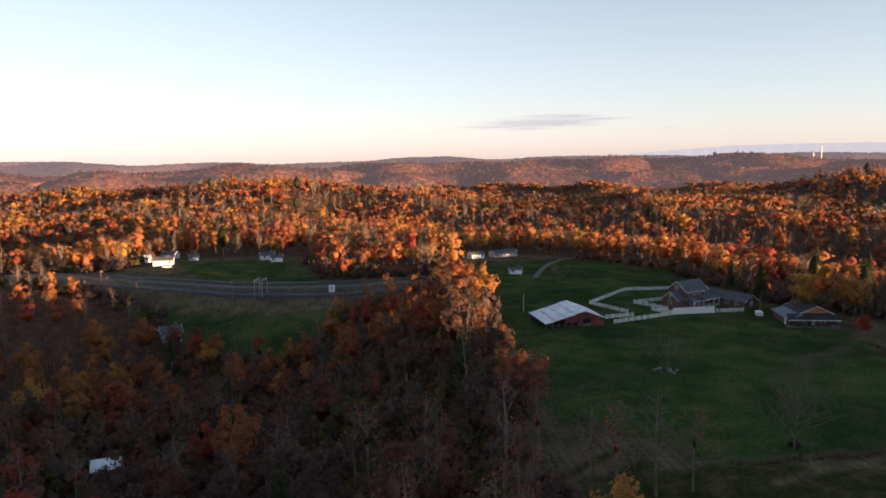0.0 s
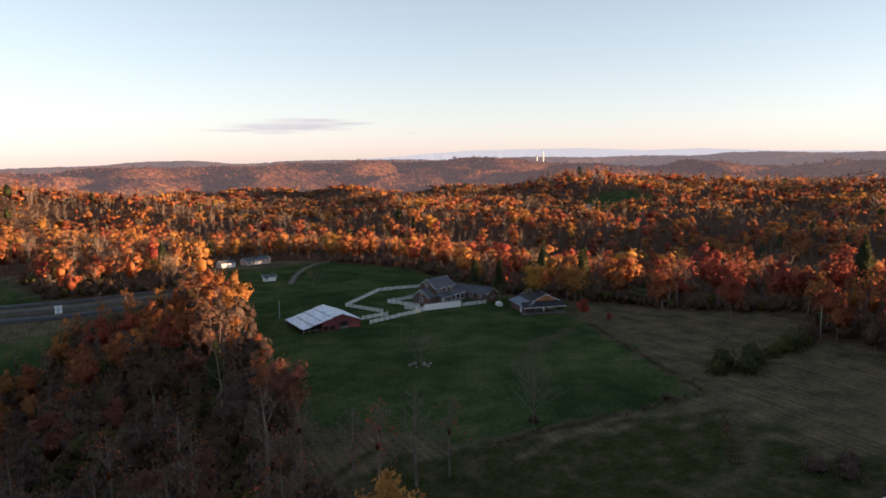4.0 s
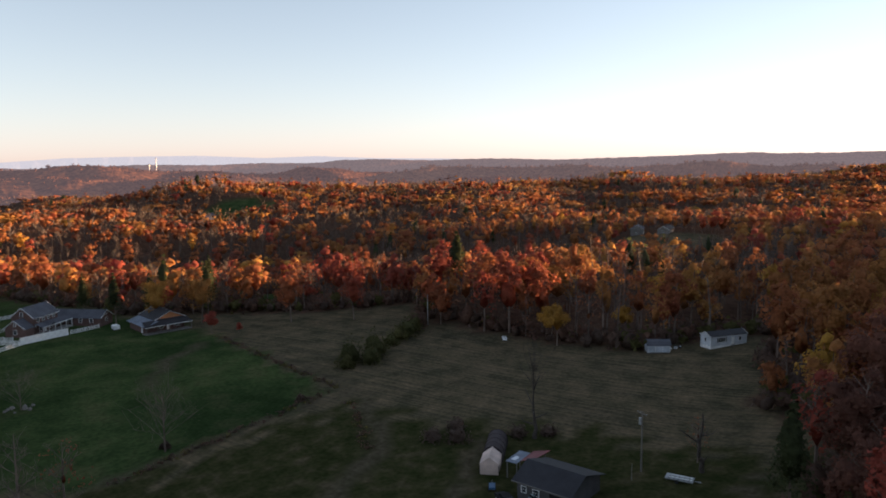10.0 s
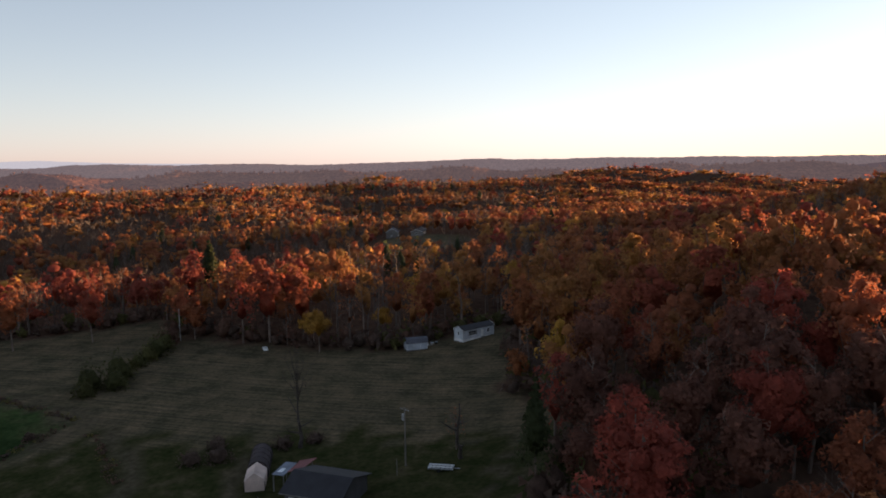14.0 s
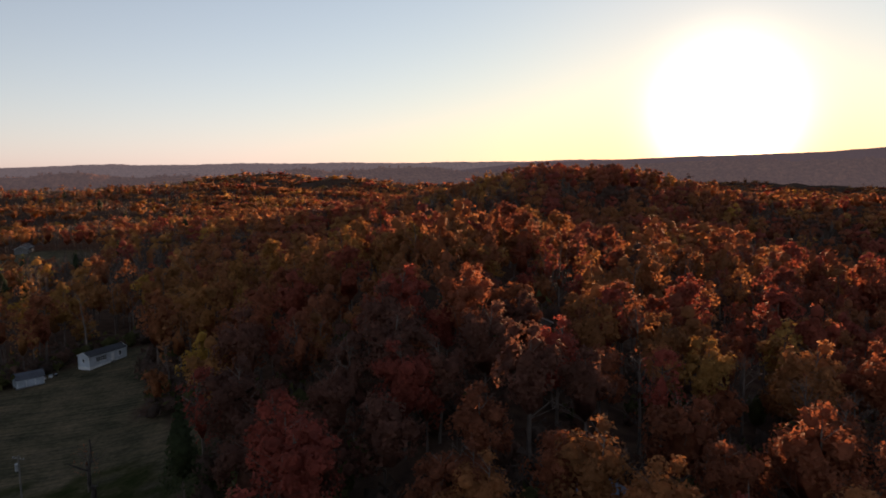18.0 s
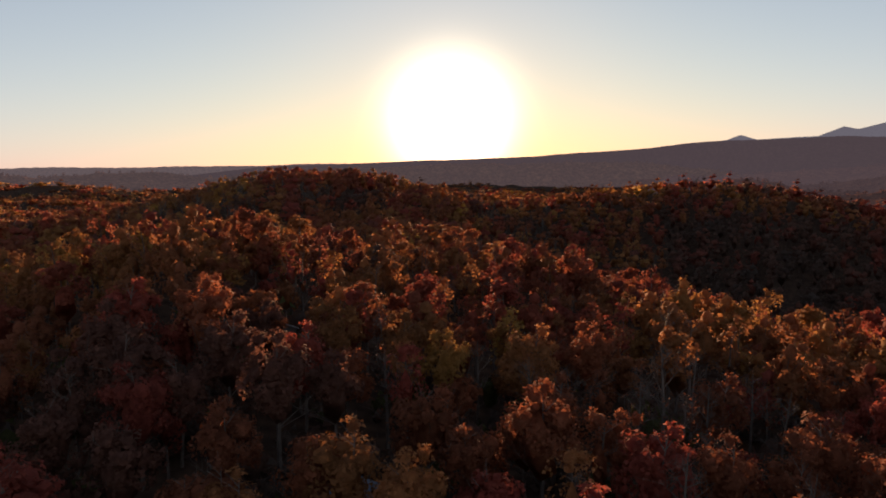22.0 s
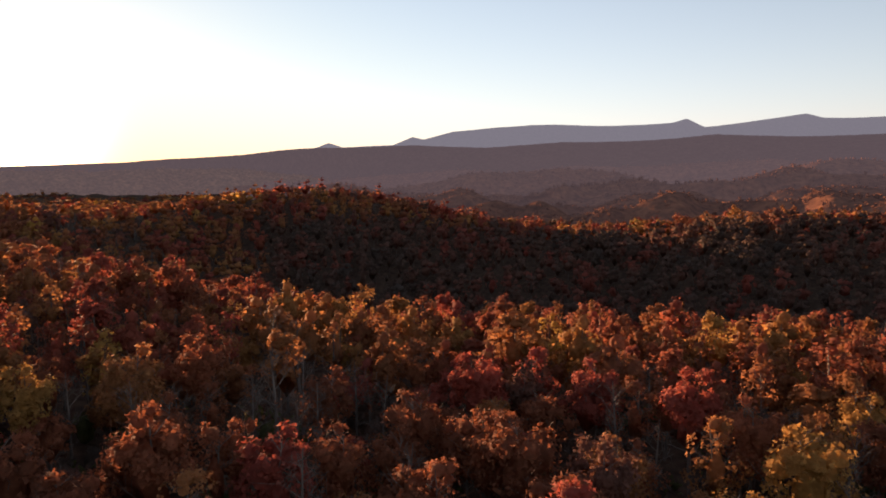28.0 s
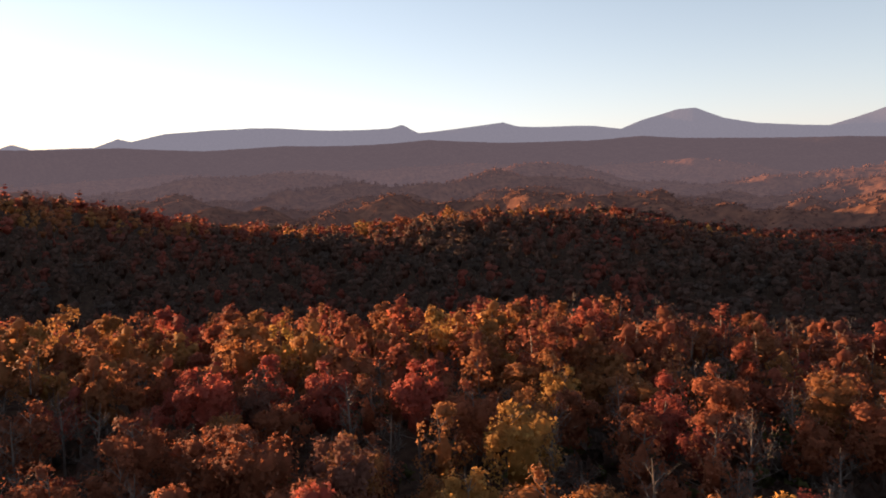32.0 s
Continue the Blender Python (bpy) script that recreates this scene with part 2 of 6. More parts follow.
# ---------------------------------------------------------------- mesh helpers
def mesh_of(name, verts, tris, mats, index=None, attrs=None, smooth=False, normals=None):
    """A mesh from arrays of corners and triangles; foliage brings its own soft normals."""
    me = bpy.data.meshes.new(name)
    verts, tris = np.asarray(verts, np.float32), np.asarray(tris, np.int32)
    me.vertices.add(len(verts))
    me.vertices.foreach_set("co", verts.ravel())
    n = len(tris)
    me.loops.add(n * 3)
    me.loops.foreach_set("vertex_index", tris.ravel())
    me.polygons.add(n)
    me.polygons.foreach_set("loop_start", np.arange(0, n * 3, 3, dtype=np.int32))
    me.polygons.foreach_set("loop_total", np.full(n, 3, np.int32))
    if index is not None:
        me.polygons.foreach_set("material_index", np.asarray(index, np.int32))
    for m in mats:
        me.materials.append(m)
    for key, values in (attrs or {}).items():
        me.attributes.new(key, "FLOAT", "POINT").data.foreach_set("value", np.asarray(values, np.float32))
    me.update(calc_edges=True)
    me.polygons.foreach_set("use_smooth", np.full(n, smooth or normals is not None, bool))
    if normals is not None:
        me.attributes.new("custom_normal", "FLOAT_VECTOR", "POINT").data.foreach_set("vector", np.asarray(normals, np.float32).ravel())
    return me


def grid_tris(rows, cols):
    k = (np.arange(rows - 1)[:, None] * cols + np.arange(cols - 1)[None, :]).ravel()
    return np.concatenate([np.stack([k, k + 1, k + cols + 1], 1), np.stack([k, k + cols + 1, k + cols], 1)])


def waves(x, y, size, seed, count=7):
    """Smooth noise of about -1 to 1, with features of that size."""
    r = np.random.RandomState(seed)
    z = 0
    for _ in range(count):
        a, k, p = r.uniform(0, 2 * np.pi), 2 * np.pi / (size * r.uniform(0.7, 1.7)), r.uniform(0, 6.28)
        z = z + np.sin((x * np.cos(a) + y * np.sin(a)) * k + p)
    return z / np.sqrt(count)


def place(az, r):
    return r * math.sin(radians(az)), r * math.cos(radians(az))


# ---------------------------------------------------------------- lie of the land
def hill(x, y, az, r, along, across, turn, height):
    """A smooth rise (or hollow) centred at that bearing and distance from the middle of the place."""
    cx, cy = place(az, r)
    a = radians(turn)
    u, v = (x - cx) * np.sin(a) + (y - cy) * np.cos(a), (x - cx) * np.cos(a) - (y - cy) * np.sin(a)
    return height * np.exp(-0.5 * ((u / along) ** 2 + (v / across) ** 2))


def land(x, y):
    """Height of the ground."""
    x, y = np.asarray(x, float), np.asarray(y, float)
    r = np.hypot(x, y)
    far = np.clip((r - 307) / 1060, 0, 1)
    z = waves(x, y, 496, 3) * 6 * far + waves(x, y, 190, 4) * 8 * far + waves(x, y, 260, 8) * 5.5 * np.clip((r - 330) / 250, 0, 1) * np.clip((1150 - r) / 200, 0, 1) + waves(x, y, 106, 5) * 0.47
    z = z - 10.6 * np.clip((r - 354) / 354, 0, 1) - 21 * np.clip((r - 1060) / 590, 0, 1) - 42 * np.clip((r - 860) / 250, 0, 1) * np.clip(-y / r * 3.3 - 1.9, 0, 1)
    z = z + hill(x, y, 110.6, 630, 170, 86, 108, 42)       # wooded rise towards the sun
    z = z + hill(x, y, 95, 540, 90, 90, 20, 15) + hill(x, y, 122, 700, 70, 90, 30, 18)
    z = z + hill(x, y, 176, 340, 295, 73, 94, -30.7)       # deep hollow beyond the spur
    z = z + hill(x, y, 140, 362, 142, 80, 60, -33)
    z = z + hill(x, y, 212, 330, 94, 106, 60, -11.8)
    z = z + hill(x, y, 141, 661, 106, 88, 55, 31.9)         # dark hill
    z = z + hill(x, y, 180, 590, 95, 60, 92, 14) + hill(x, y, 201, 640, 70, 90, 110, -10)         # lit ridge
    z = z + hill(x, y, 164, 755, 130, 142, 60, -26) + hill(x, y, 206, 779, 142, 142, 60, -30.7)
    z = z + hill(x, y, -11, 920, 135, 150, 80, 26)       # hill beyond the road
    z = z + hill(x, y, -34, 1003, 150, 160, 60, 17) + hill(x, y, 21, 1080, 130, 94, 20, -22) + hill(x, y, 6, 1150, 170, 110, 10, -24)
    z = z + hill(x, y, 16, 779, 118, 142, 100, 10.6)
    z = z + hill(x, y, 35, 1003, 150, 110, 124, 30)
    z = z + hill(x, y, 54, 1062, 189, 165, 140, 13)
    z = z + hill(x, y, 67, 1180, 110, 130, 160, 17) + hill(x, y, 79, 1180, 94, 130, 0, 19)
    z = z + hill(x, y, 83, 1770, 271, 236, 170, 49.6) + hill(x, y, 94, 1652, 165, 165, 0, 21.2)
    z = z + hill(x, y, 24, 545, 170, 60, 115, -30) + hill(x, y, 49, 430, 135, 62, 128, -27)      # dark valley behind the house
    z = z + hill(x, y, -34, 540, 150, 50, 70, -20)        # shaded hollow beyond the road
    z = z + hill(x, y, -37, 257, 78, 33, 68, -16)         # hollow before the road
    z = z + (hill(x, y, -21, 207, 66, 42, 72, -15) + hill(x, y, -20, 150, 60, 40, 72, -6)) * np.clip((14 - x) / 55, 0, 1) + hill(x, y, -34, 165, 30, 30, 0, 9)
    z = z + hill(x, y, 68, 505, 42, 50, 0, 13)            # far farm on its knoll
    z = z + (hill(x, y, 92, 222, 36, 32, 120, 9) + hill(x, y, 101, 200, 45, 24, 106, 9))           # wooded knoll above the mobile home
    z = z + hill(x, y, 112, 260, 100, 44, 112, 11) + hill(x, y, 124.5, 328, 74, 30, 101, 17) + hill(x, y, 135, 248, 42, 28, 110, 4) + hill(x, y, 142, 300, 50, 30, 110, -8)   # spur running down from the rise
    z = z + hill(x, y, -24, 112, 40, 44, 0, -10)           # low dark wood
    z = z + hill(x, y, 99, 140, 46, 24, 95, 9)            # wooded slope beside the farmyard
    z = z + hill(x, y, 58, 250, 40, 20, 150, 5)           # wood beyond the hay field
    z = z + hill(x, y, 178, 216, 75, 30, 88, 3.5)         # brow of the spur
    for az, r0, wide, tall in ((60, 1500, 150, 20), (45, 1350, 140, 18), (12, 1420, 190, -16), (-20, 1450, 160, 16)):
        z = z + hill(x, y, az, r0, wide, wide * 0.62, az + 75, tall)
    return z


def inside(poly, x, y):
    """True within a closed outline."""
    x, y = np.asarray(x, float), np.asarray(y, float)
    hit = np.zeros(x.shape, bool)
    for (x0, y0), (x1, y1) in zip(poly, poly[1:] + poly[:1]):
        cross = ((y0 > y) != (y1 > y)) & (x < (x1 - x0) * (y - y0) / (y1 - y0 + 1e-9) + x0)
        hit ^= cross
    return hit


# outlines in plan, metres
OPEN_LAND = [(8, 354), (13, 283), (18, 230), (14, 179), (16, 149), (19, 116), (24, 71), (30, 22), (60, 14), (106, 22), (123, 20), (138, 25), (148, 37), (163, 41), (186, 46), (191, 64),
             (177, 78), (171, 113), (168, 143), (184, 164), (148, 219), (123, 242), (113, 306), (114, 343), (73, 380), (44, 363)]
PASTURE = [(122, 188), (106, 119), (76, 117), (52, 116), (19, 146), (14, 179), (18, 230), (13, 283), (8, 354), (44, 363), (73, 380), (114, 343), (113, 306), (120, 245), (127, 227)]
ROAD_LAND = [(-242, 323), (-135, 290), (-104, 271), (-87, 243), (-44, 235), (-38, 267), (4, 281), (0, 312), (-50, 314), (-71, 366),
             (-137, 375), (-153, 334), (-242, 354)]
VALLEY_FIELD = [(-105, 275), (-38, 271), (-44, 236), (-87, 244)]
NORTH_FIELD = [(-131, 363), (-76, 358), (-50, 307), (-109, 312)]
FAR_FIELD = [(425, 643), (439, 714), (507, 720), (519, 655)]
FARM_FIELD = [(408, 204), (490, 212), (493, 142), (415, 122)]
HOME_YARD = [(182, 46), (196, 42), (207, 48), (207, 57), (190, 72)]
CABIN_YARDS = [[(134, -43), (136, -35), (150, -36), (149, -50)], [(76, -35), (79, -28), (91, -31), (89, -42)], [(-73, 145), (-63, 145), (-58, 126), (-64, 124)]]
NORTH_YARD = [(-150, 338), (-148, 388), (-76, 390), (-42, 374), (-40, 352), (-80, 360)]
LONG_BARN_YARD = [(10, 348), (14, 394), (62, 404), (84, 388), (74, 372)]
CUT = [(158, 214), (165, 211), (204, 262), (194, 270)]
CLEARINGS = [OPEN_LAND, ROAD_LAND, FAR_FIELD, FARM_FIELD, HOME_YARD, NORTH_YARD, LONG_BARN_YARD, CUT, *CABIN_YARDS]
PASTURES = [PASTURE, VALLEY_FIELD, NORTH_FIELD, FAR_FIELD, CUT]
HAYFIELDS = [OPEN_LAND, ROAD_LAND, FARM_FIELD, HOME_YARD, NORTH_YARD, LONG_BARN_YARD]
TRACKS = [([(84, 160), (98, 176), (112, 184)], 2.8), ([(123, 190), (109, 117), (52, 117)], 1.6), ([(112, 124), (106, 108)], 2.2), ([(106, 108), (91, 89), (78, 84.7), (62, 81)], 2.6), ([(103, 75), (90, 69), (78, 64)], 2.0), ([(103, 31.5), (114, 30)], 1.0), ([(101, 28), (115, 26.5)], 0.9), ([(104, 24.5), (117, 22)], 1.0)]
# near ground: rough grass, with foreground shade put into its colour
ROUGH = [(24, 71), (24, 120), (52, 115), (98, 113), (108, 106), (104, 92), (112, 78), (120, 62), (122, 42), (126, 18), (60, 10), (28, 18)]


def wooded(x, y):
    """True where trees stand."""
    bare = np.zeros(np.shape(x), bool)
    for poly in CLEARINGS:
        bare |= inside(poly, x, y)
    return ~bare


def soft_inside(poly, x, y, edge=1.5):
    """1 within, 0 without, with a ragged border."""
    dx, dy = waves(x, y, 9, 21) * edge, waves(x, y, 9, 22) * edge
    return inside(poly, x + dx, y + dy).astype(float)


def build_ground():
    az = np.radians(np.arange(0, 360.01, 1.2))
    r = np.concatenate([[0.01, 4.0], np.geomspace(10, 330, 150), np.geomspace(338, 4950, 90)])
    rr, aa = np.meshgrid(r, az, indexing="ij")
    x, y = rr * np.sin(aa) + 3.0 * np.exp(-rr / 12), rr * np.cos(aa) + 2.0 * np.exp(-rr / 12)
    z = land(x, y)
    x, y = x.ravel(), y.ravel()
    pasture = np.maximum.reduce([soft_inside(p, x, y) for p in PASTURES])
    hay = np.maximum.reduce([soft_inside(p, x, y) for p in HAYFIELDS])
    rough = soft_inside(ROUGH, x, y, 5.0)
    track = np.zeros(len(x))
    for line, width in TRACKS:
        for (x0, y0), (x1, y1) in zip(line, line[1:]):
            k = np.clip(((x - x0) * (x1 - x0) + (y - y0) * (y1 - y0)) / ((x1 - x0) ** 2 + (y1 - y0) ** 2), 0, 1)
            d = np.hypot(x - x0 - k * (x1 - x0), y - y0 - k * (y1 - y0)) + waves(x, y, 5, 33) * 0.6
            track = np.maximum(track, np.clip((width - d) / width * 1.6, 0, 1) * 0.8)
    me = mesh_of("ground", np.stack([x, y, z.ravel()], 1), grid_tris(*rr.shape)[:, ::-1], [GROUND], None,
                 {"pasture": pasture, "hay": hay, "track": track, "rough": rough}, True)
    tagged(new("ground", me), "rolling farmland of green pasture, mown hay and leaf-covered woodland floor", "ground", kind="structure")


def build_ridge(name, label, material, r, az0, az1, rise, depth, rough, seed):
    """A long far ridge: rise(bearing) gives how many degrees its crest stands over the eye's level."""
    az = np.arange(az0, az1 + 0.01, 0.2)
    across = np.linspace(-1.0, 1.0, 27)
    aa, cc = np.meshgrid(az, across, indexing="ij")
    u, v = aa * r / 57.3, cc * depth
    bend = waves(u, v, depth * 1.4, seed) * depth * 0.25 * (1 - np.abs(cc))
    rr = r + v + bend
    x, y = rr * np.sin(np.radians(aa)), rr * np.cos(np.radians(aa))
    top = EYE[2] + r * np.tan(np.radians(rise(aa))) - rough * 0.5
    spur = waves(u, v * 0.35, depth * 0.55, seed + 1)
    z = -40 + (top + 40) * np.cos(cc * np.pi / 2) ** (1.3 - 0.2 * np.clip(spur, -1, 1) * np.abs(cc) ** 0.5)
    flank = np.abs(cc) * (1 - np.abs(cc)) * 4
    z = z + waves(u * 0.8, v * 0.5, r * 0.10, seed + 4) * rough * 2.3 * flank + waves(u, v, r * 0.05, seed + 5) * rough * 0.3 * flank
    z = z + waves(u, v, 60, seed + 2) * rough * 0.12 * (1 - cc ** 2) + waves(u, v, 22, seed + 3) * rough * 0.14 * (1 - cc ** 2)
    me = mesh_of(name, np.stack([x.ravel(), y.ravel(), z.ravel()], 1), grid_tris(*aa.shape), [material], None, None, True)
    tagged(new(name, me), label, "hills", kind="structure")
    slopes.append((material, r, x, y, z))


slopes = []
build_ground()
def humps(a, base, high, size, seed):
    """Rounded hilltops side by side along the skyline."""
    w = waves(a, a * 0, size, seed, 4)
    return base + high * (np.abs(w) ** 0.8 * np.sign(w)) * 0.6


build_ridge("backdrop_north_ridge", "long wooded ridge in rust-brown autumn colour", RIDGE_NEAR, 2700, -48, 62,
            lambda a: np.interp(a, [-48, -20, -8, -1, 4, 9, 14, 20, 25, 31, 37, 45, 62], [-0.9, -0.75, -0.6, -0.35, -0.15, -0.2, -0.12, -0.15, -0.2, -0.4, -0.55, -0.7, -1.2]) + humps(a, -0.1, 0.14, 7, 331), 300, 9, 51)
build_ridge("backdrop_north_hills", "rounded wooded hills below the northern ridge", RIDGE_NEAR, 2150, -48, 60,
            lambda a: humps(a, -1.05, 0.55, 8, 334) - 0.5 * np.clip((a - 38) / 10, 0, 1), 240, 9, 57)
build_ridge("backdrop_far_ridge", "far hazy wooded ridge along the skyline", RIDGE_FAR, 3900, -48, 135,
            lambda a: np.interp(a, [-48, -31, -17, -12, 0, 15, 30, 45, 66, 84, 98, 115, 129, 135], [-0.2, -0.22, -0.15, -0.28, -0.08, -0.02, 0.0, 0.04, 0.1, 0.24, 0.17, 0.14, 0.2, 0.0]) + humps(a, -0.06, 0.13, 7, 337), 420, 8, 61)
# nearest row first; the haze in the material grows with distance
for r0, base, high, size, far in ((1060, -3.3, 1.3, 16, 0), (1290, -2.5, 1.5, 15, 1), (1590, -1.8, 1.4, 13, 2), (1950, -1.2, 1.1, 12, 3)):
    build_ridge("backdrop_rolling_hills", "rounded wooded hills with purple-brown dusk haze mixed into their colour", ROLLING[far], r0, 136, 228,
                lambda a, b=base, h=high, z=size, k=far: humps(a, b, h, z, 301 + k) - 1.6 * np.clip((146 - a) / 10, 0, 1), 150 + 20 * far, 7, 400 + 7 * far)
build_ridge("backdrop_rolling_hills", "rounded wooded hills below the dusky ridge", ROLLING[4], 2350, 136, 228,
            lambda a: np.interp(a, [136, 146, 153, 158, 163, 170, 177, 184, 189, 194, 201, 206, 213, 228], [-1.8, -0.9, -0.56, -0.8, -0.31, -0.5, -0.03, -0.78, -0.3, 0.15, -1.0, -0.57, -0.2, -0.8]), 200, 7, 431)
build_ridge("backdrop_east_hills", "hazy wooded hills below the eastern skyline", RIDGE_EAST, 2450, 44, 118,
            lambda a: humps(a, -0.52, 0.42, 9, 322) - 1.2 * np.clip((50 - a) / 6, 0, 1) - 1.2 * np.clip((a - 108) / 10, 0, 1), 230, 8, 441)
build_ridge("backdrop_south_ridge", "long ridge under the mountains with dusky haze painted in", RIDGE_SOUTH, 3300, 88, 232,
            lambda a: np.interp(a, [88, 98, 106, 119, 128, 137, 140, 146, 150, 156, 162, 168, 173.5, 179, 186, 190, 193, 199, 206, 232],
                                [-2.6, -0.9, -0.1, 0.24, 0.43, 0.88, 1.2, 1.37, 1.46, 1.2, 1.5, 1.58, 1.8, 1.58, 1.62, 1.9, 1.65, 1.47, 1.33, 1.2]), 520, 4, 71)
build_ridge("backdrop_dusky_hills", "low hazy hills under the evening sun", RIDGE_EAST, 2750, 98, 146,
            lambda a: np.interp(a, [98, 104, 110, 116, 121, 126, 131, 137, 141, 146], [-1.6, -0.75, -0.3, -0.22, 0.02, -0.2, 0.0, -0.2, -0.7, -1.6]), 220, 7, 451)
build_ridge("backdrop_mountain_range", "mountain range with rounded peaks, blue-grey haze mixed into its colour", MOUNTAIN, 4550, 138, 238,
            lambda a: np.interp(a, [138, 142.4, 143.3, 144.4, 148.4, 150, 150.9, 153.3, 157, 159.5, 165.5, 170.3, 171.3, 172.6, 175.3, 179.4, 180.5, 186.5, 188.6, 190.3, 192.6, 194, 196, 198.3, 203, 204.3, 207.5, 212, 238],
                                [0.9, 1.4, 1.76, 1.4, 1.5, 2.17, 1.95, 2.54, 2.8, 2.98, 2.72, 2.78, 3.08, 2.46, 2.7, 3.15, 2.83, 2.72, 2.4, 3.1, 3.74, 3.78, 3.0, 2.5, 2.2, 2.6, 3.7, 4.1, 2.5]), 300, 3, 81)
build_ridge("backdrop_haze_mountains", "mountains on the horizon, made faint blue by painted-in haze", HAZE_MOUNTAIN, 4850, 12, 60,
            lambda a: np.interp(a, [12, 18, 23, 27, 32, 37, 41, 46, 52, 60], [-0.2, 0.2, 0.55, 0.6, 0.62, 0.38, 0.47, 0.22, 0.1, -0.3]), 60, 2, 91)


def build_cloud():
    """A thin streak of evening cloud low over the northern hills."""
    a = Mat("evening_cloud", 1.0, 0, 0.0)
    wisps = a.ramp(a.noise(60.0, 5, (0.10, 0.10, 0.9)), [(0.30, (0.25, 0.25, 0.25)), (0.60, (1, 1, 1))])
    cover = a.math("MULTIPLY", a.attr("cover"), wisps)
    # even glow in place of the daylight on the cloud
    em = a.node("ShaderNodeEmission", Color=(0.163, 0.160, 0.178, 1), Strength=1.0)
    ms = a.t.nodes.new("ShaderNodeMixShader")
    a.link(cover, ms.inputs[0])
    a.link(a.t.nodes.new("ShaderNodeBsdfTransparent").outputs[0], ms.inputs[1])
    a.link(em.outputs[0], ms.inputs[2])
    a.link(ms.outputs[0], a.t.nodes["Material Output"].inputs["Surface"])
    aa, ee = np.meshgrid(np.arange(0.5, 20.6, 0.12), np.arange(1.2, 3.9, 0.06), indexing="ij")
    cover = np.zeros(aa.shape)
    for az, el, wide, tall, much in ((8.6, 2.62, 3.8, 0.30, 0.95), (10.0, 3.05, 2.8, 0.16, 0.8), (13.4, 2.82, 2.0, 0.10, 0.6), (4.6, 2.30, 2.2, 0.10, 0.7), (8.0, 2.15, 2.2, 0.14, 0.45), (12.2, 2.35, 1.8, 0.09, 0.4), (18.7, 2.0, 0.6, 0.06, 0.35)):
        cover = np.maximum(cover, much * np.exp(-(((aa - az) / wide) ** 2 + ((ee - el - 0.03 * waves(aa, ee, 2.0, 5)) / tall) ** 2)))
    cover = np.clip(cover * 1.7 - 0.10, 0, 0.9)
    r = 4700
    v = np.stack([r * np.sin(np.radians(aa)), r * np.cos(np.radians(aa)), EYE[2] + r * np.tan(np.radians(ee))], 2).reshape(-1, 3)
    me = mesh_of("backdrop_cloud", v, grid_tris(*aa.shape), [a.m], None, {"cover": cover.ravel()}, True)
    tagged(new("backdrop_cloud", me), "thin grey-lilac streak of evening cloud", "cloud", kind="structure")


build_cloud()


# ---------------------------------------------------------------- trees
def unit(v):
    return v / (np.linalg.norm(v, axis=-1, keepdims=True) + 1e-9)


def leaf_cards(rng, centres, size, flat=0.8, out=None):
    """Small leaf sprays, each one three-cornered piece, round the centres given; out lays them over the crown like shingles."""
    n = len(centres)
    a = rng.normal(size=(n, 3))
    a[:, 2] *= flat
    if out is not None:
        lean = unit(out + rng.normal(size=(n, 3)) * 0.42)
        a = np.cross(lean, a)
        b = np.cross(a, lean)
    else:
        b = np.cross(a, rng.normal(size=(n, 3)))
    a, b = unit(a), unit(b)
    s = size * rng.uniform(0.6, 1.5, (n, 1))
    w = s * rng.uniform(0.6, 1.0, (n, 1))
    v = np.stack([centres - a * s * 0.6 - b * w, centres - a * s * 0.6 + b * w, centres + a * s], 1).reshape(-1, 3)
    t = np.arange(n * 3).reshape(-1, 3)
    if out is not None:
        back = (np.cross(v[t[:, 1]] - v[t[:, 0]], v[t[:, 2]] - v[t[:, 0]]) * out).sum(1) < 0
        t[back] = t[back][:, ::-1]
    return v, t


def stick(p0, p1, r0, r1, sides=4):
    """A tapered limb."""
    p0, p1 = np.asarray(p0, float), np.asarray(p1, float)
    d = (p1 - p0) / (np.linalg.norm(p1 - p0) + 1e-9)
    u = np.cross(d, (0.3, 0.8, 0.52))
    u /= np.linalg.norm(u)
    w = np.cross(d, u)
    a = np.arange(sides) * 2 * np.pi / sides
    ring = np.cos(a)[:, None] * u + np.sin(a)[:, None] * w
    v = np.concatenate([p0 + ring * r0, p1 + ring * r1])
    k, j = np.arange(sides), (np.arange(sides) + 1) % sides
    return v, np.concatenate([np.stack([k, j, j + sides], 1), np.stack([k, j + sides, k + sides], 1)])


def ball(fine):
    bm = bmesh.new()
    bmesh.ops.create_icosphere(bm, subdivisions=fine, radius=1)
    v = np.array([p.co for p in bm.verts])
    t = np.array([[q.index for q in p.verts] for p in bm.faces])
    bm.free()
    return v, t


BALLS = {k: ball(k) for k in (1, 2)}
BALLS[0] = (np.array([(1, 0, 0), (-0.5, 0.87, 0), (-0.5, -0.87, 0), (0, 0, 1), (0, 0, -1.0)]), np.array([(0, 1, 3), (1, 2, 3), (2, 0, 3), (1, 0, 4), (2, 1, 4), (0, 2, 4)]))


def lump(rng, centre, radii, fine, low, high):
    """An uneven mass of foliage, the thick inside of a crown."""
    v, t = BALLS[fine]
    return np.asarray(centre) + v * np.asarray(radii) * rng.uniform(low, high, (len(v), 1)), t


def joined(pieces):
    vs, ts, o = [], [], 0
    for v, t in pieces:
        vs.append(v)
        ts.append(t + o)
        o += len(v)
    return np.concatenate(vs), np.concatenate(ts)


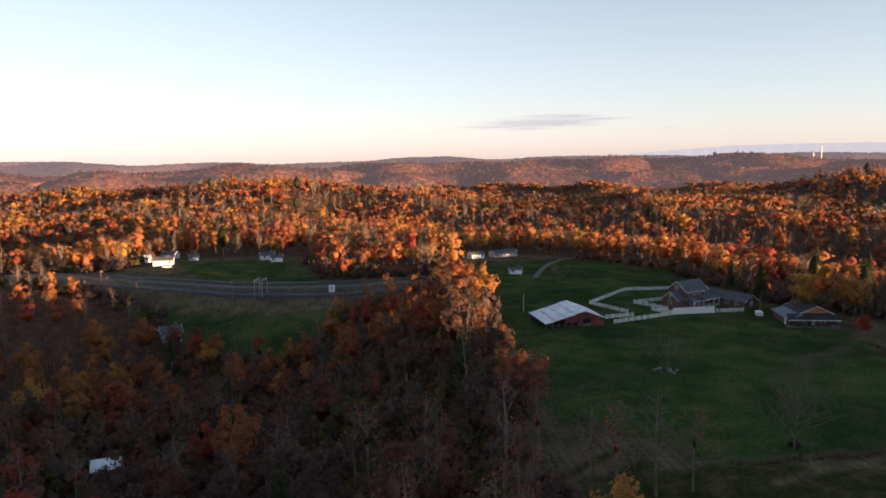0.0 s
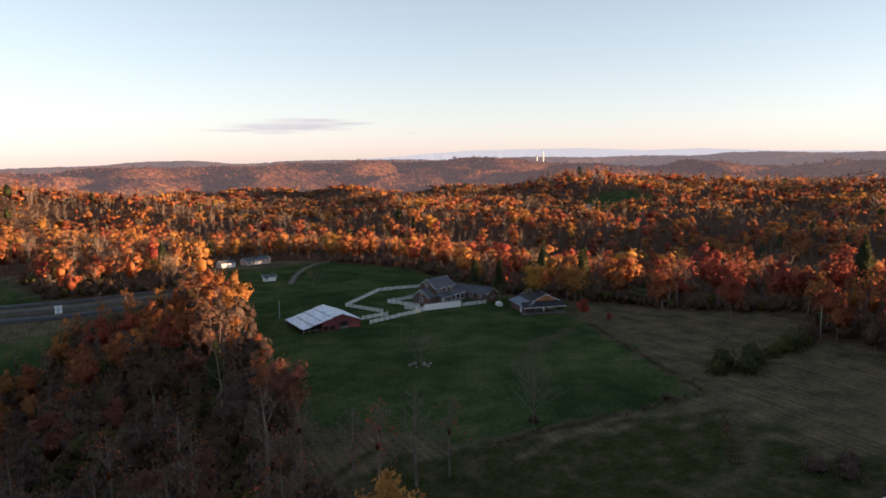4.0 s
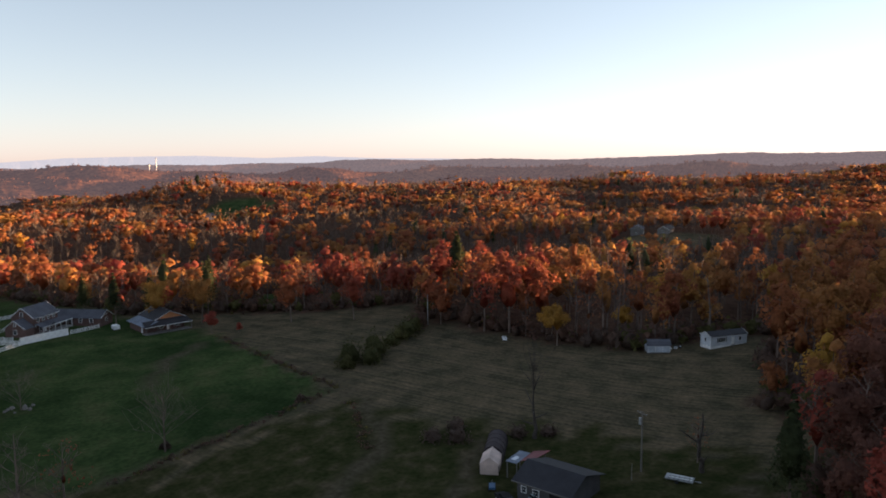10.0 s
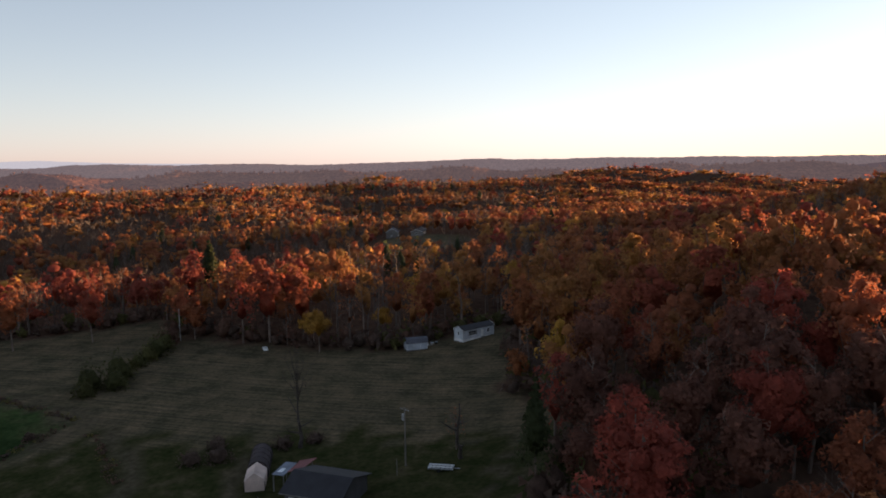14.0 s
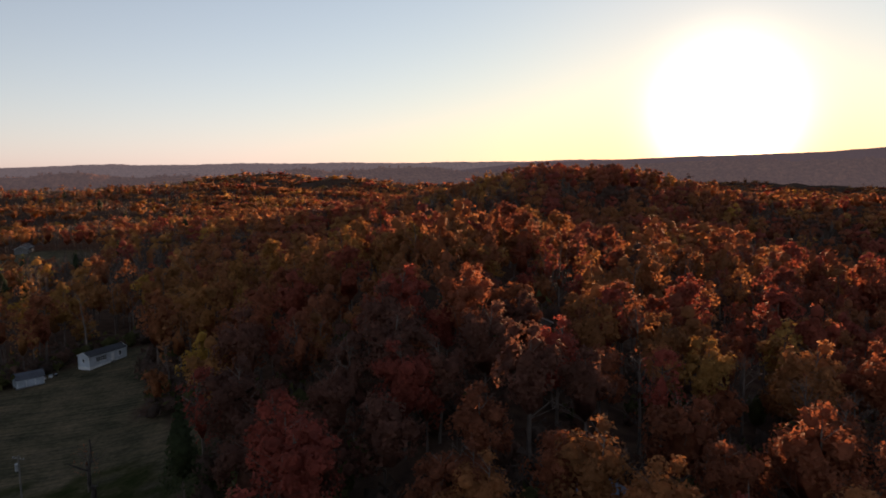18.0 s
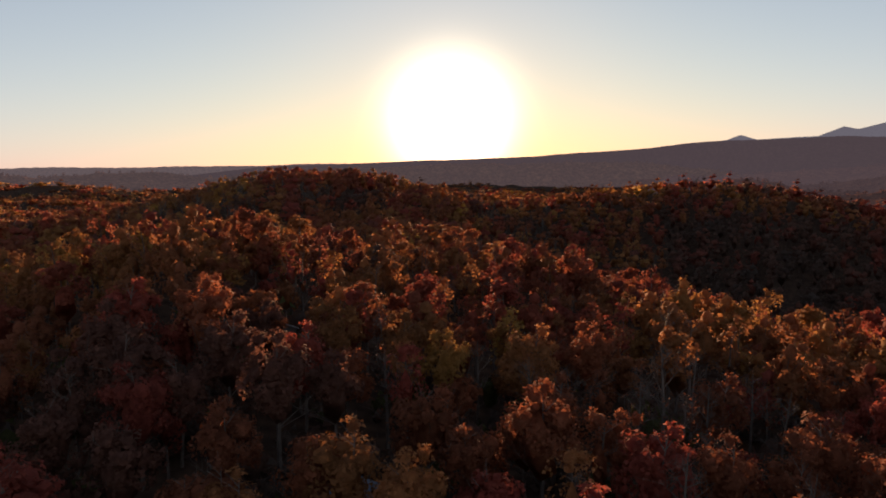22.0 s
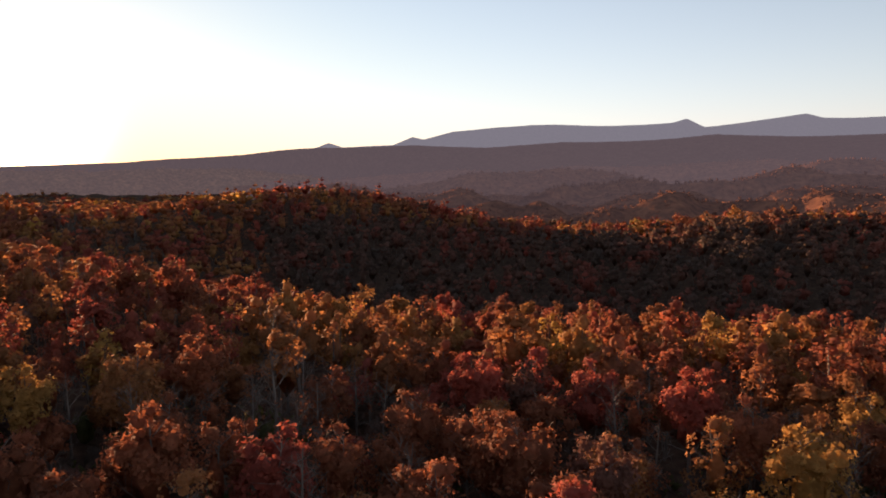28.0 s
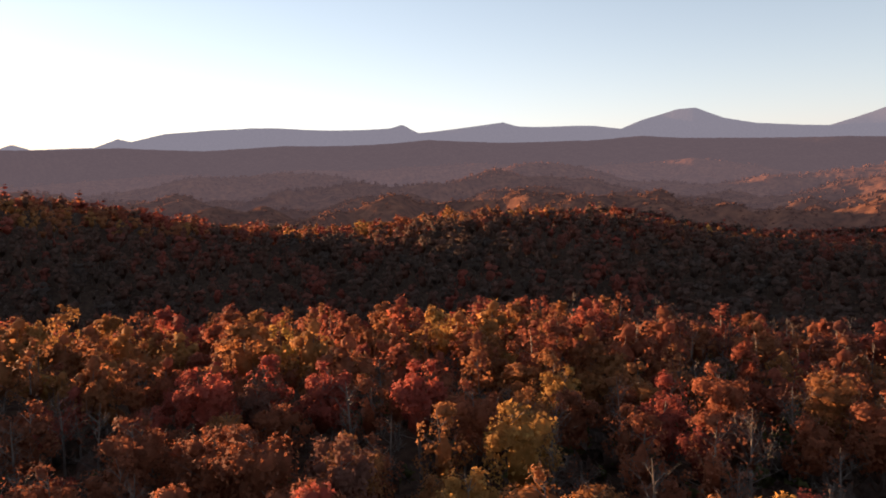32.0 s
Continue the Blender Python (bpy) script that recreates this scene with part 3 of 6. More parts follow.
def face_normals(v, t):
    """Smooth normals of a piece of wood."""
    n = np.zeros_like(v)
    f = np.cross(v[t[:, 1]] - v[t[:, 0]], v[t[:, 2]] - v[t[:, 0]])
    for k in range(3):
        np.add.at(n, t[:, k], f)
    return unit(n)


def crown_of(rng, height, spread, lobes, solid, cards, size, fine, loose=1.0):
    """A rounded crown: lobes side by side over an umbrella, the first ones with a ragged heart, all wrapped in leaf sprays."""
    middle = np.array([0, 0, height * 0.56])
    d = rng.normal(size=(lobes, 3))
    d[:, 2] = np.abs(d[:, 2]) * 1.2 - 0.45
    d = unit(d)
    d = d[np.argsort(-d[:, 2])]
    reach = 0.74 if lobes > 10 else 0.60
    mid = middle + d * (spread * reach, spread * reach, height * 0.34) * rng.uniform(0.6, 1.08, (lobes, 1))
    wide = spread * (rng.uniform(0.20, 0.35, lobes) if lobes > 10 else rng.uniform(0.30, 0.48, lobes) * (1.0 if lobes > 6 else 1.2))
    vs, ts, ns, o = [], [], [], 0
    for k in range(solid):
        q = wide[k] * (0.74 if lobes > 10 else 0.76)
        v, t = lump(rng, mid[k], (q, q, q * 0.95), fine, 0.72, 1.18)
        vs.append(v), ts.append(t + o), ns.append(unit(unit(v - mid[k]) * 0.6 + unit(v - middle) * 0.6 + (0, 0, 0.25) + rng.normal(size=v.shape) * 0.25))
        o += len(v)
    if solid < lobes:
        v, t = lump(rng, middle - (0, 0, height * 0.04), (spread * 0.44 / loose, spread * 0.44 / loose, height * 0.24 / loose), fine, 0.6, 1.15)
        vs.append(v), ts.append(t + o), ns.append(unit(unit(v - middle) + rng.normal(size=v.shape) * 0.3))
        o += len(v)
    which = rng.randint(lobes, size=cards)
    e = unit(rng.normal(size=(cards, 3)) + d[which] * 0.7)
    c = mid[which] + e * wide[which][:, None] * rng.uniform(0.7, 1.0 + 0.24 * min(loose, 1.5), (cards, 1)) * (1, 1, 0.95)
    n = unit(e * 0.5 + unit(c - middle) * 0.6 + (0, 0, 0.25) + rng.normal(size=(cards, 3)) * 0.3)
    v, t = leaf_cards(rng, c, size, 0.8, n)
    vs.append(v), ts.append(t + o), ns.append(np.repeat(n, 3, 0))
    return np.concatenate(vs), np.concatenate(ts), np.concatenate(ns)


def skeleton(rng, height, spread, lean, limbs, twigs, low, sides):
    """Trunk, limbs and twigs; also the tips."""
    pieces, tips = [], []
    top = np.array([rng.normal() * lean, rng.normal() * lean, height * 0.9])
    bend = np.array([rng.normal() * lean * 0.5, rng.normal() * lean * 0.5, height * 0.45])
    r = height * 0.014
    pieces.append(stick((0, 0, -1.2), bend, r * 1.25, r * 0.8, max(sides, 4)))
    pieces.append(stick(bend, top, r * 0.8, r * 0.15, sides))
    for k in range(limbs):
        f = rng.uniform(low, 0.95)
        base = bend * min(1, f / 0.5) if f < 0.5 else bend + (top - bend) * (f - 0.5) / 0.5
        a = k * 2.4 + rng.uniform(-0.5, 0.5)
        reach = spread * (1.15 - 0.75 * (f - low) / (1 - low)) * rng.uniform(0.7, 1.1)
        end = base + np.array([np.cos(a) * reach, np.sin(a) * reach, reach * rng.uniform(0.5, 1.3)])
        end[2] = min(end[2], height)
        pieces.append(stick(base, end, r * 0.27, r * 0.07, sides))
        tips.append(end)
        for _ in range(twigs):
            g = rng.uniform(0.35, 0.95)
            b = base + (end - base) * g
            e = b + rng.normal(size=3) * reach * 0.33 + np.array([0, 0, reach * 0.32])
            pieces.append(stick(b, e, r * 0.11, r * 0.03, 3))
            tips.append(e)
    tips.append(top)
    return joined(pieces), np.array(tips)


def broadleaf(seed, height, spread, leaves, size, limbs=12, twigs=2, low=0.35, sides=4, fill=1.0, far=0):
    """A tapered trunk with limbs and a crown of leaf sprays gathered in lobes with gaps; fill thins it out."""
    rng = np.random.RandomState(seed)
    if far == 2:
        wood = sliver_tree(seed + 50, height * 0.9, spread * 1.0, 9, 0.08)[0]
    elif far == 3:
        wood = (np.array([(-0.25, 0, 0.0), (0.25, 0, 0.0), (0, 0, height * 0.8)]), np.array([(0, 1, 2)]))
    else:
        wood = skeleton(rng, height, spread, height * 0.03, limbs, twigs, low, sides)[0]
    if leaves == 0:
        return wood, None
    lobes, solid, fine = ((26, 14, 1), (19, 8, 1), (7, 4, 1), (4, 3, 0))[far]
    if fill < 1:
        solid = max(0, solid - (10 if far == 0 else 6 if far == 1 else 3))
    if fill < 0.92:
        solid = 0
    return wood, crown_of(rng, height, spread * 1.12, lobes, solid, leaves, size, fine, 1.0 if fill >= 1 else 1.3 if fill > 0.92 else 4.0)


def conifer(seed, height, spread, leaves, size, far=0):
    """A pine: straight trunk, tiers of drooping boughs."""
    rng = np.random.RandomState(seed)
    f = rng.beta(1.2, 1.3, leaves)
    a = rng.uniform(0, 6.28, leaves)
    rad = spread * (1.05 - f) * rng.uniform(0.25, 1, leaves) ** 0.6
    z = height * (0.3 + 0.7 * f) - rad * 0.15
    z = z * 0.45 + np.round(z / 1.3) * 1.3 * 0.55
    c = np.stack([np.cos(a) * rad, np.sin(a) * rad, z], 1)
    n = unit(np.stack([np.cos(a), np.sin(a), np.full(leaves, 0.5)], 1) + rng.normal(size=(leaves, 3)) * 0.3)
    mass = lump(rng, (0, 0, height * 0.58), (spread * 0.5, spread * 0.5, height * 0.34), 1, 0.6, 1.1)
    v, t = joined([leaf_cards(rng, c, size, 0.3, n), mass])
    return stick((0, 0, -1), (0, 0, height), height * 0.014, 0.03, 4), (v, t, np.concatenate([np.repeat(n, 3, 0), unit(mass[0] - (0, 0, height * 0.5))]))


def sliver_tree(seed, height, spread, count, width):
    """A leafless tree far off: trunk and upswept brush of thin limbs."""
    rng = np.random.RandomState(seed)
    f, a = rng.uniform(0.25, 0.8, count), rng.uniform(0, 6.28, count)
    reach = spread * rng.uniform(0.3, 1.0, count)
    foot = np.stack([rng.normal(size=count) * 0.3, rng.normal(size=count) * 0.3, f * height], 1)
    tip = foot + np.stack([np.cos(a) * reach, np.sin(a) * reach, rng.uniform(0.15, 0.36, count) * height], 1)
    side = np.stack([-np.sin(a), np.cos(a), rng.normal(size=count) * 0.5], 1) * width
    v = np.stack([foot - side, foot + side, tip], 1).reshape(-1, 3)
    trunk = stick((0, 0, -1), (0, 0, height * 0.7), height * 0.009, 0.04, 3)
    out = unit(np.stack([np.cos(a), np.sin(a), np.full(count, 0.5)], 1) + rng.normal(size=(count, 3)) * 0.25)
    t = np.arange(count * 3).reshape(-1, 3)
    back = (np.cross(v[t[:, 1]] - v[t[:, 0]], v[t[:, 2]] - v[t[:, 0]]) * out).sum(1) < 0
    t[back] = t[back][:, ::-1]
    return (*joined([trunk, (v, t)]), np.concatenate([face_normals(*trunk), np.repeat(out, 3, 0)])), None


def tree_kinds(leaves, size, limbs, twigs, sides, far):
    """The forest's kinds: name, wood and crown."""
    k = leaves
    kinds = [
        ("oak_tree", *broadleaf(11, 18, 4.9, k, size, limbs, twigs, 0.3, sides, 1, far)),
        ("oak_tree", *broadleaf(12, 20, 4.3, k, size, limbs, twigs, 0.35, sides, 1, far)),
        ("maple_tree", *broadleaf(13, 16, 4.5, k, size, limbs, twigs, 0.25, sides, 1.1, far)),
        ("thin_tree", *broadleaf(14, 19, 3.6, k // 2, size * 0.9, limbs, twigs + 2 * (far < 2), 0.4, sides, 0.95, far)),
    ]
    if far >= 2:
        kinds += [("bare_tree", *sliver_tree(15, 16, 4.6, k + 16, size * 0.12)), ("bare_tree", *sliver_tree(16, 17.5, 4.0, k + 16, size * 0.12))]
    else:
        kinds += [("bare_tree", *broadleaf(15, 18, 4.2, k // 14, size * 0.8, limbs + 6, twigs + (5 if far == 0 else 3), 0.25, sides, 0.9)),
                  ("bare_tree", *broadleaf(16, 20, 3.6, 0, size, limbs + 6, twigs + (5 if far == 0 else 3), 0.3, sides))]
    kinds += [("pine_tree", *conifer(17, 20, 3.8, k, size * 0.9, far)),
              ("maple_tree", *broadleaf(18, 13, 3.9, k, size, limbs, twigs, 0.25, sides, 1.1, far))]
    return kinds


def scatter(seed, r0, r1, az0, az1, spacing):
    """Tree places on a shaken grid within a ring, where the land is wooded."""
    rng = np.random.RandomState(seed)
    n = int(r1 / spacing) + 1
    gx, gy = np.meshgrid(np.arange(-n, n + 1), np.arange(-n, n + 1))
    x = (gx.ravel() + rng.uniform(-0.45, 0.45, gx.size)) * spacing
    y = (gy.ravel() + rng.uniform(-0.45, 0.45, gx.size)) * spacing
    r, a = np.hypot(x, y), (np.degrees(np.arctan2(x, y)) + 90) % 360 - 90
    keep = (r >= r0) & (r < r1) & (a > az0) & (a < az1)
    x, y = x[keep], y[keep]
    keep = wooded(x, y)
    return x[keep], y[keep], rng


def choose(x, y, rng):
    """Kind and hue of each tree: stands of their own colour, mixed at the edges; darker hues in the dark wood, and
    shade painted into the far south slope.
    """
    n = len(x)
    a, r = (np.degrees(np.arctan2(x, y)) + 90) % 360 - 90, np.hypot(x, y)
    stand = waves(x, y, 150, 41) * 0.45 + waves(x, y, 55, 42) * 0.35 + rng.normal(size=n) * 0.6
    east = (a > 80) & (r < 640)
    hue = np.where(east, np.clip(np.where(a > 105, 0.30, 0.35) + stand * 0.17, 0.06, 0.66), np.clip(0.39 + stand * 0.17, 0.05, 0.70))
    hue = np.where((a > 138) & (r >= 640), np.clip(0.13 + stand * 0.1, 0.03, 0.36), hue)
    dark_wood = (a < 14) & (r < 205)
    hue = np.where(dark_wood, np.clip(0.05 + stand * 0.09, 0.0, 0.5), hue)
    # slope beyond the hollow: its shade is painted in as dark leaf hues
    shade_hued_slope = (a > 138) & (r > 255) & (r < 570)
    hue = np.where(shade_hued_slope, np.clip(0.07 + stand * 0.05, 0.0, 0.18), hue)
    strip = (a > 20) & (a < 72) & (r > 180) & (r < 330)
    hue = np.where(strip, np.clip(0.40 - 0.16 * ((a > 40) & (a < 60)) + 0.18 * waves(x, y, 34, 45) + rng.normal(size=n) * 0.1, 0.14, 0.70), hue)
    maroon = (a > 76) & (a < 96) & (r < 125)
    hue = np.where(maroon, np.clip(0.13 + stand * 0.06, 0.08, 0.36), hue)
    bare = 0.28 + 0.20 * (r > 270) + 0.06 * (a < 80) + 0.16 * waves(x, y, 190, 43) + 0.28 * dark_wood - 0.3 * ((a > 80) & (a < 165)) - 0.6 * shade_hued_slope - 0.3 * ((a > 130) & (r > 300)) - 0.2 * maroon + 0.3 * ((a > 194) & (r < 235))
    u = rng.rand(n)
    kind = np.where(u < bare, 4 + (rng.rand(n) < 0.4), rng.choice([0, 0, 1, 2, 3, 7], n))
    pine = rng.rand(n) < 0.008 * (a < 80) + 0.03 * ((waves(x, y, 110, 44) > 0.9) & (a < 80)) + 0.22 * ((a > 21) & (a < 35) & (r > 220) & (r < 300))
    kind = np.where(pine, 6, kind)
    hue = np.where(pine, 1.0, hue)
    hue = np.where(kind >= 4, np.where(kind == 6, 1.0, np.where(kind == 7, hue, 0.33)), hue)
    return kind, hue


def build_wood(name, label, kinds, x, y, rng, hscale=(0.72, 1.18), broad=1.0, sink=0.0):
    """One wood of uncountable trees."""
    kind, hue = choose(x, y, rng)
    vs, ts, ix, hs, ns, o = [], [], [], [], [], 0
    z = land(x, y)
    for k, (_, wood, crown) in enumerate(kinds):
        sel = np.flatnonzero(kind == k)
        if not len(sel):
            continue
        v, t = wood[:2] if crown is None else joined([wood[:2], crown[:2]])
        nv = wood[2] if len(wood) == 3 else face_normals(*wood)
        nv = nv if crown is None else np.concatenate([nv, crown[2]])
        mat = np.concatenate([np.ones(len(wood[1])), np.zeros(len(t) - len(wood[1]))])
        a, s = rng.uniform(0, 6.28, len(sel)), rng.uniform(*hscale, len(sel))
        s = s * np.where((x[sel] < 5) & (y[sel] > 120) & (y[sel] < 295), np.where((x[sel] < -55) & (y[sel] > 180), 0.82, 0.74), 1.0)
        w = s * rng.uniform(0.85, 1.2, len(sel)) * broad
        c, q = np.cos(a) * w, np.sin(a) * w
        px = v[None, :, 0] * c[:, None] - v[None, :, 1] * q[:, None] + x[sel, None]
        py = v[None, :, 0] * q[:, None] + v[None, :, 1] * c[:, None] + y[sel, None]
        pz = (v[None, :, 2] - sink) * s[:, None] + z[sel, None]
        vs.append(np.stack([px, py, pz], 2).reshape(-1, 3))
        ca, sa = np.cos(a)[:, None], np.sin(a)[:, None]
        ns.append(np.stack([nv[None, :, 0] * ca - nv[None, :, 1] * sa, nv[None, :, 0] * sa + nv[None, :, 1] * ca, np.repeat(nv[None, :, 2], len(sel), 0)], 2).reshape(-1, 3))
        ts.append((t[None] + (np.arange(len(sel)) * len(v))[:, None, None]).reshape(-1, 3) + o)
        ix.append(np.tile(mat, len(sel)))
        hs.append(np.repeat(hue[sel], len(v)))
        o += len(sel) * len(v)
    me = mesh_of(name, np.concatenate(vs), np.concatenate(ts), [LEAF, BARK], np.concatenate(ix), {"hue": np.concatenate(hs)}, True, np.concatenate(ns))
    tagged(new(name, me), label, "woodland", kind="stuff")


NEAR_LIMIT = 135
MIDDLE = tree_kinds(500, 0.42, 4, 1, 3, 1)
FARTHER = tree_kinds(48, 0.72, 1, 0, 3, 2)
FARTHEST = tree_kinds(12, 0.95, 0, 0, 3, 3)
x, y, rng = scatter(101, NEAR_LIMIT, 270, -45, 222, 8.3)
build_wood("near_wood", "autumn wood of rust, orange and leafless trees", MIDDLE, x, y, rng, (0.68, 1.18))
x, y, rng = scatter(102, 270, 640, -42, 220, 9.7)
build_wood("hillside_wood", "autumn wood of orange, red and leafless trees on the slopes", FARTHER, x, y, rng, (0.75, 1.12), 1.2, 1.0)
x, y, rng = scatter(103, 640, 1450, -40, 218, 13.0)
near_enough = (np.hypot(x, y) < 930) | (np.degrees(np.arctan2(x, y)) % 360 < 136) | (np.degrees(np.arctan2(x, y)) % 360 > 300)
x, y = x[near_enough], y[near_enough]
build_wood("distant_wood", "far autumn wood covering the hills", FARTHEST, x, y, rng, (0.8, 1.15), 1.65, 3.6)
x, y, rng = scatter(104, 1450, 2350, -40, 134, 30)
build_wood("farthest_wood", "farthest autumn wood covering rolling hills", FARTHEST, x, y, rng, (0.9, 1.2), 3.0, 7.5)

def build_canopy(material, r, x, y, z, share, seed):
    """Tree crowns over a far hillside, too many to count, in the hill's haze-mixed colour."""
    rng = np.random.RandomState(seed)
    keep = np.flatnonzero((rng.rand(x.size) < share) & (np.tile(np.linspace(-1, 1, x.shape[1]), x.shape[0]) < 0.45))
    vs, ts, ns, o = [], [], [], 0
    kinds = [crown_of(np.random.RandomState(seed + k), 13, 5.4, 4, 3, 5, 1.3, 0) for k in range(5)]
    size = 0.62 + r / 3600
    for k, (v, t, n) in enumerate(kinds):
        sel = keep[k::5]
        w = size * rng.uniform(0.75, 1.3, (len(sel), 1, 1))
        at = np.stack([x.ravel()[sel] + rng.normal(size=len(sel)) * r * 0.002, y.ravel()[sel] + rng.normal(size=len(sel)) * r * 0.002, z.ravel()[sel]], 1)
        vs.append((((v - (0, 0, 5.5)) * (1, 1, 0.8))[None] * w + at[:, None]).reshape(-1, 3))
        ts.append((t[None] + (np.arange(len(sel)) * len(v))[:, None, None]).reshape(-1, 3) + o)
        ns.append(np.tile(n, (len(sel), 1)))
        o += len(sel) * len(v)
    me = mesh_of("hill_canopy", np.concatenate(vs), np.concatenate(ts), [material], None, None, True, np.concatenate(ns))
    tagged(new("hill_canopy", me), "autumn tree crowns covering a far hillside, its haze glow mixed in", "woodland", kind="stuff")


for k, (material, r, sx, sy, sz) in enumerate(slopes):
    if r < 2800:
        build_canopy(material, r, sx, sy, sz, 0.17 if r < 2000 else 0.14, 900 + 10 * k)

NEAR = tree_kinds(1750, 0.265, 10, 3, 4, 0)
x, y, rng = scatter(105, 50, NEAR_LIMIT, -45, 222, 8.8)
kind, hue = choose(x, y, rng)


def build_thicket():
    """Brush and low shrubs along the edges of the woods."""
    rng = np.random.RandomState(77)
    n = 92
    gx, gy = np.meshgrid(np.arange(-n, n + 1), np.arange(-n, n + 1))
    x = (gx.ravel() + rng.uniform(-0.5, 0.5, gx.size)) * 4.1
    y = (gy.ravel() + rng.uniform(-0.5, 0.5, gx.size)) * 4.1
    keep = wooded(x, y)
    edge = np.zeros(len(x), bool)
    for k in range(8):
        edge |= ~wooded(x + 9 * math.cos(k * 0.785), y + 9 * math.sin(k * 0.785))
    keep &= edge | ((np.hypot(x, y) < 150) & (rng.rand(len(x)) < 0.35)) | ((np.hypot(x, y) < 230) & (x < 10) & (rng.rand(len(x)) < 0.7))
    x, y = x[keep], y[keep]
    z = land(x, y)
    vs, ts, hs, o = [], [], [], 0
    shapes = []
    for s in range(5):
        r = np.random.RandomState(200 + s)
        c = r.normal(size=(22, 3)) * (1.1, 1.1, 0.7) + (0, 0, 1.5)
        shapes.append(joined([leaf_cards(r, c, 0.46), lump(r, (0, 0, 1.1), (1.2, 1.2, 1.3), 1, 0.6, 1.2)]))
    for i in range(len(x)):
        v, t = shapes[i % 5]
        k = rng.uniform(0.7, 2.1)
        a = rng.uniform(0, 6.28)
        w = np.stack([v[:, 0] * math.cos(a) - v[:, 1] * math.sin(a), v[:, 0] * math.sin(a) + v[:, 1] * math.cos(a), v[:, 2] * rng.uniform(0.8, 1.3)], 1) * k
        vs.append(w + (x[i], y[i], z[i]))
        ts.append(t + o)
        hs.append(np.full(len(v), rng.choice([0.0, 0.02, 0.05, 0.95])))
        o += len(v)
    me = mesh_of("thicket", np.concatenate(vs), np.concatenate(ts), [LEAF], None, {"hue": np.concatenate(hs)}, True)
    tagged(new("thicket", me), "brown and dark green brush along the wood's edge", "brush", kind="stuff")


build_thicket()
z = land(x, y)


def single_tree(spec, hue, label):
    """An empty at the foot of the tree with its trunk and crown."""
    name, wood, crown = spec
    tree = tagged(new(name), label, "tree", "single trees")
    trunk = new("trunk", mesh_of("trunk", *wood, [BARK]))
    trunk.parent = tree
    if crown is not None:
        leaves = new("crown", mesh_of("crown", *crown[:2], [LEAF], None, {"hue": np.full(len(crown[0]), hue)}, True, crown[2]))
        leaves.parent = tree
    return tree


HUES = {"grey-brown": 0.02, "dull brown": 0.09, "red": 0.16, "rust-brown": 0.27, "orange": 0.42, "golden": 0.58, "yellow": 0.68}
patterns = {}
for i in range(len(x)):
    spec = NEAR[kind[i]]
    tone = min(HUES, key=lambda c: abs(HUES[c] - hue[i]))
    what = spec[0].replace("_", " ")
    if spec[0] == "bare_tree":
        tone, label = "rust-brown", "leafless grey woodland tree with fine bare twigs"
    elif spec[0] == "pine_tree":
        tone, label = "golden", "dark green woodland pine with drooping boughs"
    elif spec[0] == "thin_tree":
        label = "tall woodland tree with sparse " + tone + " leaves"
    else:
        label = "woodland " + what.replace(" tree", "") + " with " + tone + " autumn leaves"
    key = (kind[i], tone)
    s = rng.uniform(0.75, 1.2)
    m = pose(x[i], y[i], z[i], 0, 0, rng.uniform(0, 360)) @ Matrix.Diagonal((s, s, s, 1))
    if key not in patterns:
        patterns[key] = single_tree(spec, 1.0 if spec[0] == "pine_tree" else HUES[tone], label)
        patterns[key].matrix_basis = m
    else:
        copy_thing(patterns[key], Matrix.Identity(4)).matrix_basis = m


# ---------------------------------------------------------------- building kit
def ground_at(x, y):
    return float(land(np.array([x]), np.array([y]))[0])


def thing(name, x, y, turn, label, category, group="", sink=0.0):
    """An empty on the ground at that place, the base of a thing."""
    ob = tagged(new(name), label, category, group)
    ob.matrix_basis = pose(x, y, ground_at(x, y) - sink, 0, 0, turn)
    return ob


def part(name, bm, material, parent, label=""):
    """One mesh of a thing."""
    me = bpy.data.meshes.new(name)
    bmesh.ops.recalc_face_normals(bm, faces=bm.faces)
    bm.to_mesh(me)
    bm.free()
    me.materials.append(material)
    ob = new(name, me)
    ob.parent = parent
    if label:
        ob["label"] = label
    return ob


def same_part(ob, x, y, z, turn=0.0):
    """Another piece on the same mesh, moved within its thing."""
    twin = new(ob.name.split(".")[0], ob.data)
    twin.parent = ob.parent
    twin.matrix_basis = pose(x, y, z, 0, 0, turn)
    return twin


def box(bm, x0, x1, y0, y1, z0, z1):
    v = [bm.verts.new((x, y, z)) for z in (z0, z1) for x, y in ((x0, y0), (x1, y0), (x1, y1), (x0, y1))]
    for q in ((0, 3, 2, 1), (4, 5, 6, 7), (0, 1, 5, 4), (1, 2, 6, 5), (2, 3, 7, 6), (3, 0, 4, 7)):
        bm.faces.new([v[k] for k in q])
    return bm


def boxes(*sizes):
    bm = bmesh.new()
    for s in sizes:
        box(bm, *s)
    return bm


def slab(bm, corners, thick):
    """A flat piece with thickness below it."""
    top = [bm.verts.new(c) for c in corners]
    low = [bm.verts.new((c[0], c[1], c[2] - thick)) for c in corners]
    n = len(corners)
    bm.faces.new(top)
    bm.faces.new(low[::-1])
    for k in range(n):
        j = (k + 1) % n
        bm.faces.new([top[k], low[k], low[j], top[j]])
    return bm


